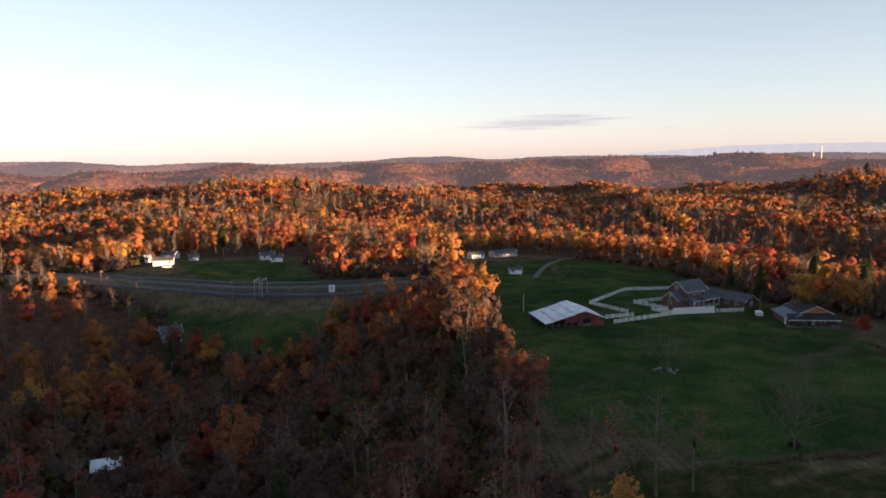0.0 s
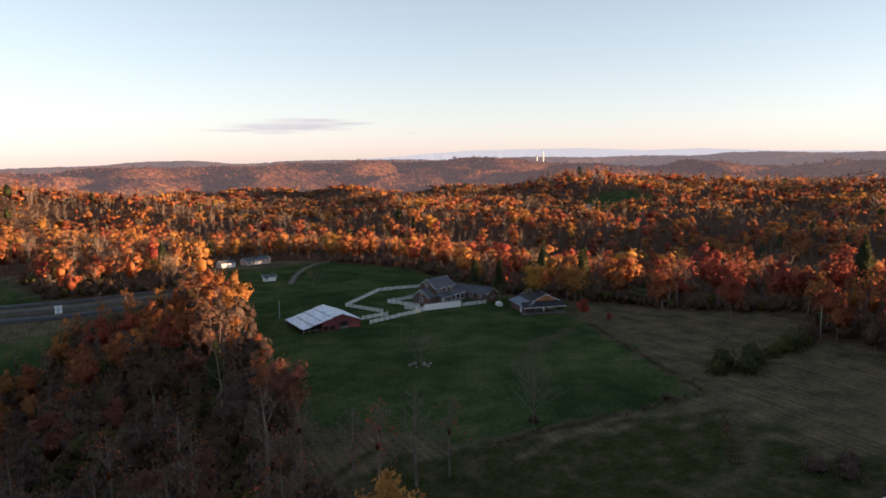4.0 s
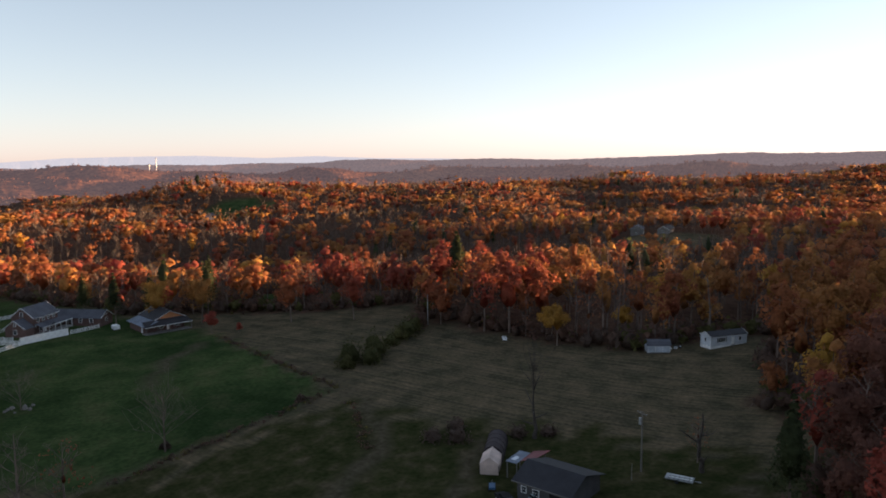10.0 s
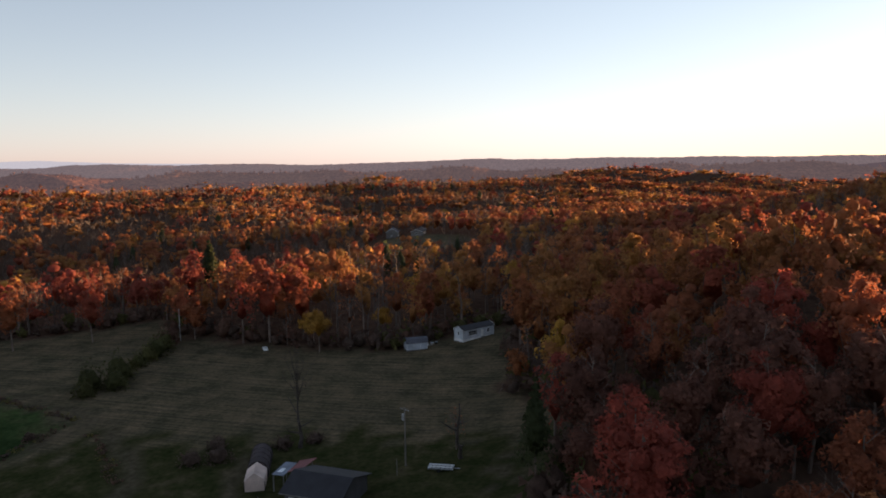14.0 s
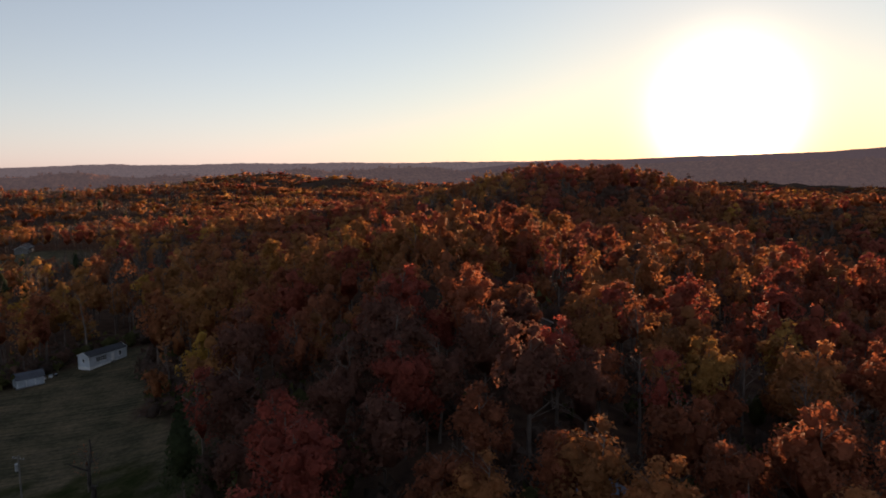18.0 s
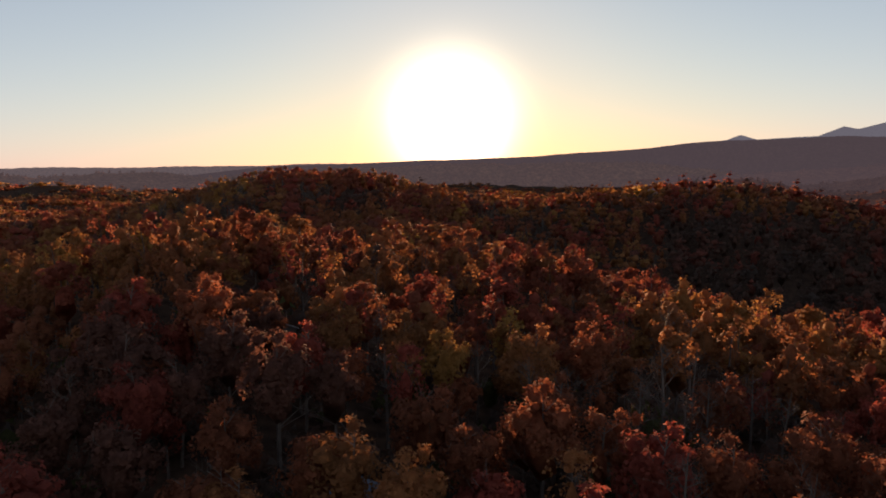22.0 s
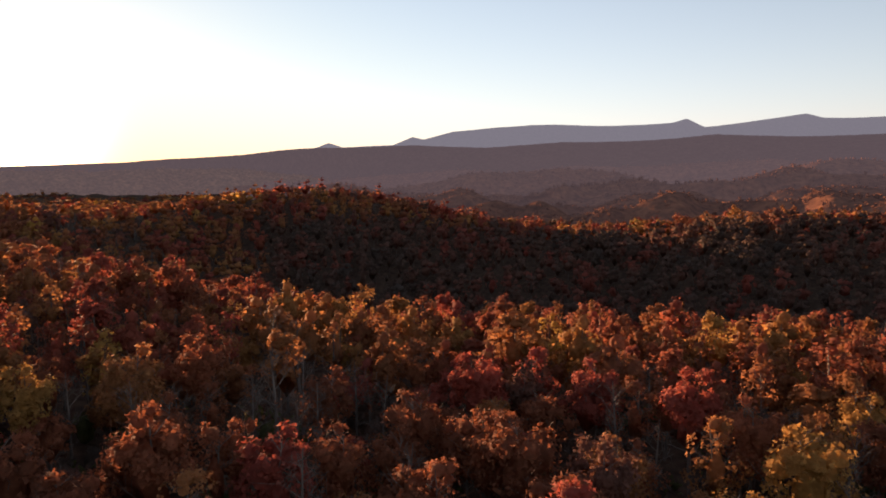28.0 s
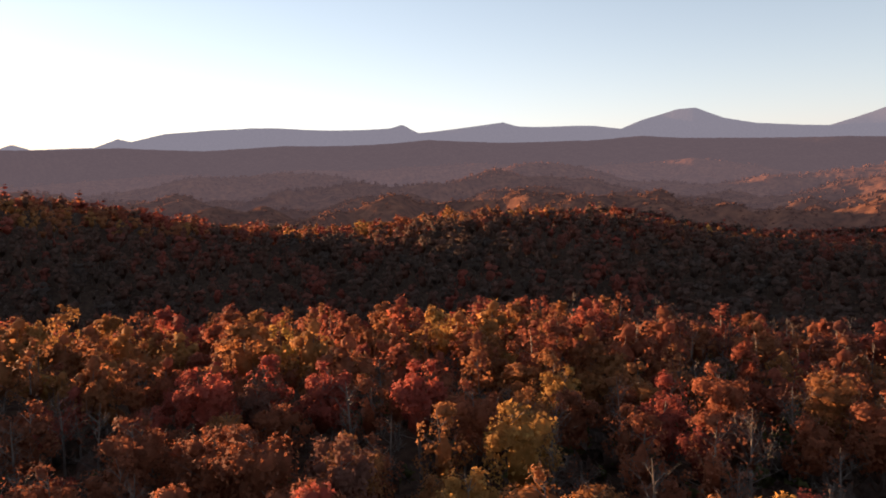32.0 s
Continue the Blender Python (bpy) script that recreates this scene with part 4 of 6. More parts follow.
def extruded(outline, y0, y1):
    """A wall or solid: an outline in x and z drawn out along y."""
    bm = bmesh.new()
    a = [bm.verts.new((x, y0, z)) for x, z in outline]
    b = [bm.verts.new((x, y1, z)) for x, z in outline]
    n = len(outline)
    bm.faces.new(a)
    bm.faces.new(b[::-1])
    for k in range(n):
        j = (k + 1) % n
        bm.faces.new([a[k], b[k], b[j], a[j]])
    return bm


def rod(bm, p0, p1, r0, r1, sides=8):
    v, t = stick(p0, p1, r0, r1, sides)
    vs = [bm.verts.new(c) for c in v]
    for f in t:
        bm.faces.new([vs[k] for k in f])
    for ring in (vs[:sides], vs[sides:]):
        bm.faces.new(ring)
    return bm


def ribs(bm, a, b, c, d, count, high=0.05, wide=0.06):
    """Raised seams on a metal roof plane with corners a, b along the top and d, c along the eave."""
    a, b, c, d = (Vector(p) for p in (a, b, c, d))
    for k in range(count + 1):
        f = k / count
        p, q = a.lerp(b, f), d.lerp(c, f)
        side = (b - a).normalized() * wide / 2
        slab(bm, [p - side + Vector((0, 0, high)), p + side + Vector((0, 0, high)), q + side + Vector((0, 0, high)), q - side + Vector((0, 0, high))], high + 0.01)
    return bm


def window(parent, x, y, z, wide, high, axis="x", out=-1):
    """A window in a wall along x (or y), standing out from it: frame, pane and bar."""
    w, h, o = wide / 2, high / 2, 0.06 * out
    def b(u0, u1, z0, z1, d0, d1):
        lo, hi = sorted((d0 * out, d1 * out))
        return (x + u0, x + u1, y + lo, y + hi, z + z0, z + z1) if axis == "x" else (x + lo, x + hi, y + u0, y + u1, z + z0, z + z1)
    f = part("window", boxes(b(-w - 0.1, -w, -h - 0.1, h + 0.1, -0.02, 0.07), b(w, w + 0.1, -h - 0.1, h + 0.1, -0.02, 0.07),
                             b(-w, w, -h - 0.1, -h, -0.02, 0.07), b(-w, w, h, h + 0.1, -0.02, 0.07), b(-w, w, -0.03, 0.03, 0.0, 0.05)), WHITE, parent, "white window frame")
    part("pane", boxes(b(-w, w, -h, h, -0.01, 0.025)), GLASS, f, "dark window glass")
    return f


def door(parent, x, y, z, wide, high, axis="x", out=-1, material=None):
    w = wide / 2
    lo, hi = sorted((-0.02 * out, 0.07 * out))
    size = (x - w, x + w, y + lo, y + hi, z, z + high) if axis == "x" else (x + lo, x + hi, y - w, y + w, z, z + high)
    d = part("door", boxes(size), material or WHITE, parent)
    k = 0.1 * out
    lo, hi = sorted((0.07 * out, 0.12 * out))
    knob = (x + w * 0.7, x + w * 0.82, y + lo, y + hi, z + 0.95, z + 1.1) if axis == "x" else (x + lo, x + hi, y + w * 0.7, y + w * 0.82, z + 0.95, z + 1.1)
    part("door_handle", boxes(knob), GALVANISED, d)
    return d


def gable_block(parent, x0, x1, y0, y1, eave, ridge, walls, roof, over=0.4, along="x", trim=True, base=-0.6, mid=None):
    """Walls with gables, two thick roof planes and barge boards; the ridge runs along x or y."""
    if along == "y":
        m = (x0 + x1) / 2 if mid is None else mid
        part("wall", extruded([(x0, base), (x1, base), (x1, eave), (m, ridge), (x0, eave)], y0, y1), walls, parent)
        for a in (x0, x1):
            s = -1 if a == x0 else 1
            drop = (ridge - eave) / abs(a - m) * over
            bm = slab(bmesh.new(), [(m, y0 - over, ridge + 0.16), (m, y1 + over, ridge + 0.16), (a + s * over, y1 + over, eave - drop + 0.16), (a + s * over, y0 - over, eave - drop + 0.16)], 0.14)
            part("roof", bm, roof, parent)
            if trim:
                for y in (y0 - over, y1 + over - 0.06):
                    bm = slab(bmesh.new(), [(m, y, ridge + 0.19), (m, y + 0.06, ridge + 0.19), (a + s * (over + 0.05), y + 0.06, eave - drop + 0.19), (a + s * (over + 0.05), y, eave - drop + 0.19)], 0.26)
                    part("barge_board", bm, WHITE, parent)
    else:
        m = (y0 + y1) / 2 if mid is None else mid
        bm = extruded([(y0, base), (y1, base), (y1, eave), (m, ridge), (y0, eave)], x0, x1)
        for v in bm.verts:
            v.co = Vector((v.co.y, v.co.x, v.co.z))
        part("wall", bm, walls, parent)
        for a in (y0, y1):
            s = -1 if a == y0 else 1
            drop = (ridge - eave) / abs(a - m) * over
            bm = slab(bmesh.new(), [(x0 - over, m, ridge + 0.16), (x1 + over, m, ridge + 0.16), (x1 + over, a + s * over, eave - drop + 0.16), (x0 - over, a + s * over, eave - drop + 0.16)], 0.14)
            part("roof", bm, roof, parent)
            if trim:
                for x in (x0 - over, x1 + over - 0.06):
                    bm = slab(bmesh.new(), [(x, m, ridge + 0.19), (x + 0.06, m, ridge + 0.19), (x + 0.06, a + s * (over + 0.05), eave - drop + 0.19), (x, a + s * (over + 0.05), eave - drop + 0.19)], 0.26)
                    part("barge_board", bm, WHITE, parent)


# ---------------------------------------------------------------- the horse farm
def build_barn():
    """Barn with a long stepped lean-to roof on one side."""
    b = thing("horse_barn", 34.7, 210.9, 9.8, "red board barn with stepped pale metal roof beside the pasture fence", "barn")
    deep, ridge_x, width = 16.0, 12.9, 19.4
    part("wall", extruded([(6.4, -0.8), (width - 0.2, -0.8), (width - 0.2, 2.5), (ridge_x, 4.9), (9.7, 3.9), (6.4, 2.9)], 0.3, deep - 0.3), RED_BARN, b, "red painted boards")
    part("lean_to_back", boxes((0.2, 6.4, deep - 0.5, deep - 0.3, -0.8, 1.5)), RED_BARN, b)
    for k, x in enumerate((0.25, 2.3, 4.4)):
        post = boxes((-0.1, 0.1, -0.1, 0.1, -0.8, 1.45 + 0.24 * x))
        part("post", post, WEATHERED, b).location = (x, 0.35, 0)
    part("rail", boxes((0.2, 6.4, 0.3, 0.42, 0.75, 0.9)), WEATHERED, b)
    # dark sheet put in for the shade under the lean-to roof
    part("stall_shade", boxes((0.6, 6.3, 4.0, 4.2, -0.8, 1.6)), SHADE, b, "near-black sheet for the shade inside the open lean-to")
    tops = [(12.9, 5.05), (9.7, 4.1), (6.45, 3.2), (3.2, 2.35)]
    for k, (x, z) in enumerate(tops):
        x2, z2 = x - 3.35, z - 0.70
        bm = slab(bmesh.new(), [(x, -0.5, z), (x, deep + 0.4, z), (x2, deep + 0.4, z2), (x2, -0.5, z2)], 0.08)
        ribs(bm, (x, -0.4, z), (x, deep + 0.3, z), (x2, deep + 0.3, z2), (x2, -0.4, z2), 16)
        part("roof_panel", bm, PALE_METAL, b, "pale metal roof strip")
    for k, (x, z) in enumerate(tops[1:]):
        part("step_board", boxes((x - 0.04, x + 0.04, -0.4, deep + 0.3, z - 0.02, z + 0.24)), WEATHERED, b)
    bm = slab(bmesh.new(), [(ridge_x, -0.5, 5.05), (ridge_x, deep + 0.4, 5.05), (width + 0.3, deep + 0.4, 2.4), (width + 0.3, -0.5, 2.4)], 0.08)
    ribs(bm, (ridge_x, -0.4, 5.05), (ridge_x, deep + 0.3, 5.05), (width + 0.3, deep + 0.3, 2.4), (width + 0.3, -0.4, 2.4), 16)
    part("roof_panel", bm, PALE_METAL, b)
    part("ridge_cap", boxes((ridge_x - 0.2, ridge_x + 0.2, -0.5, deep + 0.4, 5.03, 5.12)), WHITE, b)
    # the wall is closed here; a near-black panel paints the doorway's shade
    o = part("doorway", boxes((12.2, 14.8, 0.22, 0.34, -0.2, 2.5)), SHADE, b, "near-black panel for the shade in the barn doorway")
    part("door_frame", boxes((12.0, 12.2, 0.16, 0.36, -0.2, 2.7), (14.8, 15.0, 0.16, 0.36, -0.2, 2.7), (12.2, 14.8, 0.16, 0.36, 2.5, 2.7)), RED_BARN, o)
    part("half_door", boxes((12.2, 14.8, 0.18, 0.24, -0.2, 1.0)), WEATHERED, o)
    # near-black panels on the wall for the shade in the stalls
    for x in (7.6, 9.8):
        part("stall_opening", boxes((x - 0.8, x + 0.8, 0.22, 0.34, 0.3, 1.5)), SHADE, b)


def build_house():
    """Brick house: tall middle, front wing and long side wing, with a porch between."""
    h = thing("farmhouse", 91.5, 246.5, 30, "brick farmhouse with steep grey shingle roofs and white trim", "house")
    gable_block(h, -5.5, 5.5, -4.0, 4.0, 5.6, 8.6, BRICK, SHINGLE)
    gable_block(h, -9.4, -5.5, -3.9, 3.2, 2.9, 5.4, BRICK, SHINGLE)
    gable_block(h, 9.2, 15.6, -17.0, 3.0, 2.5, 4.6, BRICK, SHINGLE, along="y")
    part("link_wall", boxes((5.5, 9.2, -2.4, 2.6, -0.6, 2.6)), BRICK, h)
    part("link_roof", slab(bmesh.new(), [(5.4, 2.9, 3.6), (9.6, 2.9, 3.6), (9.6, -3.0, 2.6), (5.4, -3.0, 2.6)], 0.14), SHINGLE, h)
    part("porch_roof", slab(bmesh.new(), [(-5.3, -4.0, 3.5), (8.8, -4.0, 3.5), (8.8, -7.0, 2.5), (-5.3, -7.0, 2.5)], 0.14), SHINGLE, h)
    part("porch_fascia", boxes((-5.3, 8.8, -7.06, -7.0, 2.28, 2.52)), WHITE, h)
    part("porch_deck", boxes((-5.3, 8.8, -6.9, -4.0, -0.6, 0.25)), CONCRETE, h)
    for k in range(6):
        part("porch_post", boxes((-0.09, 0.09, -0.09, 0.09, 0.25, 2.4)), WHITE, h).location = (-5.0 + k * 2.7, -6.8, 0)
    part("porch_gable", extruded([(-2.0, 2.6), (0.6, 2.6), (-0.7, 3.8)], -7.3, -4.2), SHINGLE, h)
    for x in (-3.6, -1.2, 1.2, 3.6):
        window(h, x, -4.0, 4.6, 0.9, 1.2)
    for x in (-2.8, 2.2, 4.4):
        window(h, x, -4.0, 1.6, 1.0, 1.5)
    door(h, -0.7, -4.0, 0.25, 1.0, 2.1)
    window(h, -5.5, 0.2, 6.6, 1.0, 1.2, "y")
    window(h, -9.4, -0.4, 1.7, 1.2, 1.4, "y")
    window(h, -9.4, -0.4, 4.0, 0.7, 0.7, "y")
    window(h, 12.4, -17.0, 1.5, 1.2, 1.2)
    window(h, 12.4, -17.0, 3.5, 0.7, 0.6)
    for y in (-13.5, -9.5, -5.5):
        window(h, 9.2, y, 1.5, 1.2, 1.2, "y")
    c = part("chimney", boxes((6.6, 7.5, 0.4, 1.3, 2.6, 6.2)), BRICK, h)
    part("chimney_cap", boxes((6.5, 7.6, 0.3, 1.4, 6.2, 6.4)), WHITE, c, "pale chimney cap")
    part("gutter", boxes((-5.6, 5.6, -4.5, -4.36, 5.2, 5.34)), WHITE, h)
    w = thing("vinyl_wall", 80.6, 229.7, 11.2, "tall solid white privacy fence below the farmhouse", "fence")
    for k in range(7):
        z0, z1 = ground_at(80.6 + 2.2 * k, 229.7 + 0.43 * k) - ground_at(80.6, 229.7), 0
        part("panel", boxes((0.06, 2.16, -0.03, 0.03, -0.3, 2.2)), WHITE, w).location = (k * 2.23, 0, z0)
        part("post", boxes((-0.07, 0.07, -0.07, 0.07, -0.4, 2.32)), WHITE, w).location = (k * 2.23, 0, z0)


def build_fence(points, label="white four-rail horse fence round the farmhouse pasture"):
    """Posts and rails along a line of corners, following the ground."""
    x0, y0 = points[0]
    f = thing("rail_fence", x0, y0, 0, label, "fence", "white pasture fences")
    g0 = ground_at(x0, y0)
    pattern = None
    for (ax, ay), (bx, by) in zip(points, points[1:]):
        run = math.hypot(bx - ax, by - ay)
        n = max(1, round(run / 2.6))
        a = math.degrees(math.atan2(by - ay, bx - ax))
        for k in range(n):
            u, v = k / n, (k + 1) / n
            px, py, qx, qy = ax + (bx - ax) * u, ay + (by - ay) * u, ax + (bx - ax) * v, ay + (by - ay) * v
            zp, zq = ground_at(px, py) - g0, ground_at(qx, qy) - g0
            if pattern is None:
                pattern = part("post", boxes((-0.08, 0.08, -0.08, 0.08, -0.4, 1.35), (-0.1, 0.1, -0.1, 0.1, 1.35, 1.4)), WHITE, f)
            same_part(pattern, px - x0, py - y0, zp, a)
            d = Vector((qx - px, qy - py, 0)).normalized()
            s = Vector((-d.y, d.x, 0)) * 0.025
            for z in (0.28, 0.60, 0.92, 1.24):
                p, q = Vector((px - x0, py - y0, zp + z)), Vector((qx - x0, qy - y0, zq + z))
                part("rail", slab(bmesh.new(), [p - s, p + s, q + s, q - s], 0.15), WHITE, f)
    ex, ey = points[-1]
    same_part(pattern, ex - x0, ey - y0, ground_at(ex, ey) - g0)


def build_garage():
    """Low brick outbuilding with a gabled middle, a side shed and a deep porch."""
    g = thing("outbuilding", 110.9, 211.3, -7.4, "dark-roofed brick outbuilding with orange gable and open porch", "building")
    gable_block(g, 4.0, 13.4, 3.2, 16.0, 3.9, 6.1, BRICK, DARK_ROOF, 0.5, "y")
    # one bright orange over the whole gable
    part("gable_boards", extruded([(4.6, 4.0), (12.8, 4.0), (8.7, 5.9)], 3.10, 3.2), ORANGE_WOOD, g, "bright orange gable boards")
    part("shed_wall", boxes((0.2, 4.0, 3.0, 15.6, -0.6, 2.3)), BRICK, g)
    bm = slab(bmesh.new(), [(4.1, 1.0, 3.7), (4.1, 16.4, 3.7), (-0.6, 16.4, 2.35), (-0.6, 1.0, 2.35)], 0.1)
    ribs(bm, (4.1, 1.1, 3.7), (4.1, 16.3, 3.7), (-0.6, 16.3, 2.35), (-0.6, 1.1, 2.35), 14)
    part("shed_roof", bm, ROOF_BLUE, g, "blue-grey sheet metal")
    part("porch_roof", slab(bmesh.new(), [(-0.4, 3.3, 3.75), (14.2, 3.3, 3.75), (14.8, -0.3, 2.45), (-0.8, -0.3, 2.45)], 0.12), DARK_ROOF, g)
    part("porch_fascia", boxes((-0.8, 14.8, -0.37, -0.31, 2.3, 2.47)), WHITE, g)
    for x in (-0.4, 3.3, 7.0, 10.7, 14.4):
        part("porch_post", boxes((-0.08, 0.08, -0.08, 0.08, -0.4, 2.35)), WEATHERED, g).location = (x, -0.15, 0)
    part("porch_floor", boxes((-0.6, 14.6, -0.3, 3.2, -0.5, 0.08)), WEATHERED, g)
    door(g, 0.2, 5.0, 0.0, 1.1, 2.1, "y")
    door(g, 8.0, 3.2, 0.1, 1.0, 2.1)
    window(g, 5.8, 3.2, 1.5, 1.3, 1.1)
    window(g, 10.8, 3.2, 1.5, 1.3, 1.1)
    t = thing("utility_trailer", 108.6, 227.5, 80, "small white cargo trailer beside the outbuilding", "trailer")
    part("body", boxes((-1.5, 1.5, -0.9, 0.9, 0.45, 1.7)), WHITE, t)
    for y in (-0.95, 0.95):
        bm = rod(bmesh.new(), (0, y - 0.09, 0.33), (0, y + 0.09, 0.33), 0.33, 0.33, 12)
        part("wheel", bm, BLACK_RUBBER, t)
    part("hitch", boxes((1.5, 2.4, -0.05, 0.05, 0.4, 0.5)), GALVANISED, t)
    c = thing("patio_table", 116.5, 213.2, 0, "grey patio table on the porch of the outbuilding", "table")
    part("top", rod(bmesh.new(), (0, 0, 0.78), (0, 0, 0.83), 0.6, 0.6, 14), WEATHERED, c)
    part("leg", rod(bmesh.new(), (0, 0, -0.2), (0, 0, 0.78), 0.05, 0.05), GALVANISED, c)


build_barn()
build_house()
for line in ([(65.8, 231.4), (56.6, 247.6), (75.9, 271.5), (94.5, 273.5)], [(56.4, 223.0), (66.4, 226.9)], [(57.2, 215.9), (80.4, 228.9)],
             [(96.6, 232.9), (106.6, 234.8)], [(84.6, 252.6), (72.5, 247.4), (81.0, 236.4)], [(75.2, 235.2), (80.6, 230.6)]):
    build_fence(line)
build_garage()


# ---------------------------------------------------------------- the near farmyard
def build_farm_shed():
    s = thing("farm_shed", 88.4, 47.8, 0, "long low grey farm shed with dark felt roof", "shed")
    part("wall", extruded([(0.4, -0.6), (10.0, -0.6), (10.0, 2.7), (4.2, 4.5), (0.4, 2.9)], 0.4, 9.8), DARK_BOARDS, s)
    for (x, z), (x2, z2) in (((4.2, 4.75), (-0.4, 2.85)), ((4.2, 4.75), (10.8, 2.6))):
        bm = slab(bmesh.new(), [(x, -0.2, z), (x, 10.4, z), (x2, 10.4, z2), (x2, -0.2, z2)], 0.12)
        part("roof", bm, DARK_ROOF, s, "dark felt roof")
    door(s, 0.4, 3.0, -0.3, 2.0, 2.4, "y", -1, SHADE)
    window(s, 0.4, 6.4, 1.5, 1.0, 0.9, "y")
    window(s, 0.4, 8.6, 1.5, 0.8, 0.9, "y")
    part("fascia", boxes((-0.46, -0.4, -0.2, 10.4, 2.70, 2.86)), WEATHERED, s)
    c = thing("lean_to", 94.2, 58.8, 0, "open lean-to with red and blue sheet metal roof", "shed")
    bm = slab(bmesh.new(), [(0.0, 4.6, 2.9), (0.0, 2.4, 3.0), (4.6, 2.6, 3.2), (4.6, 4.8, 3.1)], 0.06)
    part("roof_panel", bm, ROOF_BLUE, c, "blue-grey metal sheet")
    bm = slab(bmesh.new(), [(1.2, 2.5, 3.05), (1.4, -0.2, 3.9), (6.6, -0.2, 3.7), (5.6, 2.6, 3.2)], 0.06)
    part("roof_panel", bm, RED_METAL, c, "faded red metal sheet")
    for x, y, z in ((0.15, 4.4, 2.85), (4.4, 4.6, 3.05), (0.15, 2.5, 2.95), (5.4, 0.2, 3.5)):
        part("post", boxes((-0.07, 0.07, -0.07, 0.07, -0.4, z)), WEATHERED, c).location = (x, y, 0)
    part("skylight", boxes((0.9, 2.4, 3.3, 4.1, 3.02, 3.06)), PALE_METAL, c)


def arch(half, wall, rise, n):
    return [(-half, 0)] + [(-half * math.cos(math.pi * k / n), wall + rise * math.sin(math.pi * k / n)) for k in range(n + 1)] + [(half, 0)]


def build_tent():
    t = thing("canvas_shelter", 93.6, 66.4, -62, "tan canvas garage tent with peaked roof beside the farm shed", "tent")
    outline = [(-1.6, -0.1), (-1.65, 1.9), (0, 3.1), (1.65, 1.9), (1.6, -0.1)]
    part("cover", extruded(outline, 0.0, 4.6), CANVAS, t)
    part("front_flap", extruded([(-1.55, 0.0), (-1.6, 1.85), (1.6, 1.85), (1.55, 0.0)], -0.05, -0.01), CANVAS, t, "closed canvas front with folds")
    for k in range(7):
        part("fold", boxes((-0.04, 0.04, -0.1, -0.05, 0.0, 1.85)), CANVAS, t).location = (-1.35 + k * 0.45, 0, 0)
    # near-black strips paint the shade at both edges of the front
    for x in (-1.66, 1.66):
        part("dark_gap", boxes((x - 0.06, x + 0.06, -0.03, 0.0, 0.0, 1.6)), SHADE, t)
    b = thing("hoop_shed", 98.1, 68.8, -62, "brown tarpaulin hoop shed behind the canvas shelter", "shed")
    part("cover", extruded(arch(1.8, 1.0, 1.9, 10), 0.0, 8.0), BROWN_TARP, b)
    for k in range(5):
        bm = bmesh.new()
        pts = arch(1.84, 1.0, 1.93, 10)
        for (x, z), (x2, z2) in zip(pts, pts[1:]):
            rod(bm, (x, k * 2.0, z), (x2, k * 2.0, z2), 0.05, 0.05, 4)
        part("hoop", bm, BROWN_TARP, b)


def build_car(name, x, y, turn, paint, label):
    c = thing(name, x, y, turn, label, "car")
    body = extruded([(-2.2, 0.35), (2.2, 0.35), (2.25, 0.75), (1.3, 0.95), (-1.7, 0.98), (-2.25, 0.85)], -0.86, 0.86)
    part("body", body, paint, c)
    roof = part("cabin", extruded([(-1.7, 0.97), (0.95, 0.97), (0.3, 1.45), (-1.3, 1.47)], -0.74, 0.74), GLASS, c, "dark car windows")
    part("roof", boxes((-1.28, 0.3, -0.72, 0.72, 1.45, 1.52)), paint, roof)
    for wx in (-1.4, 1.35):
        for wy in (-0.8, 0.8):
            w = part("wheel", rod(bmesh.new(), (wx, wy - 0.11, 0.32), (wx, wy + 0.11, 0.32), 0.32, 0.32, 12), BLACK_RUBBER, c)
            part("rim", rod(bmesh.new(), (wx, wy - 0.12, 0.32), (wx, wy + 0.12, 0.32), 0.17, 0.17, 8), GALVANISED, w)


def build_pole(x, y, high, arms, label, group="utility poles", turn=0.0, transformer=False, wood=POLE_WOOD):
    p = thing("utility_pole", x, y, turn, label, "pole", group)
    part("pole", rod(bmesh.new(), (0, 0, -0.8), (0, 0, high), 0.17, 0.11, 8), wood, p)
    for k in range(arms):
        z = high - 0.5 - k * 0.9
        a = part("crossarm", boxes((-1.1, 1.1, -0.06, 0.06, z, z + 0.12)), POLE_WOOD, p)
        for ix in (-1.0, -0.4, 0.4, 1.0):
            part("insulator", rod(bmesh.new(), (ix, 0, z + 0.12), (ix, 0, z + 0.3), 0.05, 0.04, 6), GALVANISED, a)
    if transformer:
        t = part("transformer", rod(bmesh.new(), (0.4, 0, high - 2.4), (0.4, 0, high - 1.3), 0.27, 0.27, 12), GALVANISED, p, "grey can transformer")
        part("bracket", boxes((0.0, 0.3, -0.05, 0.05, high - 2.0, high - 1.8)), GALVANISED, t)
    return p


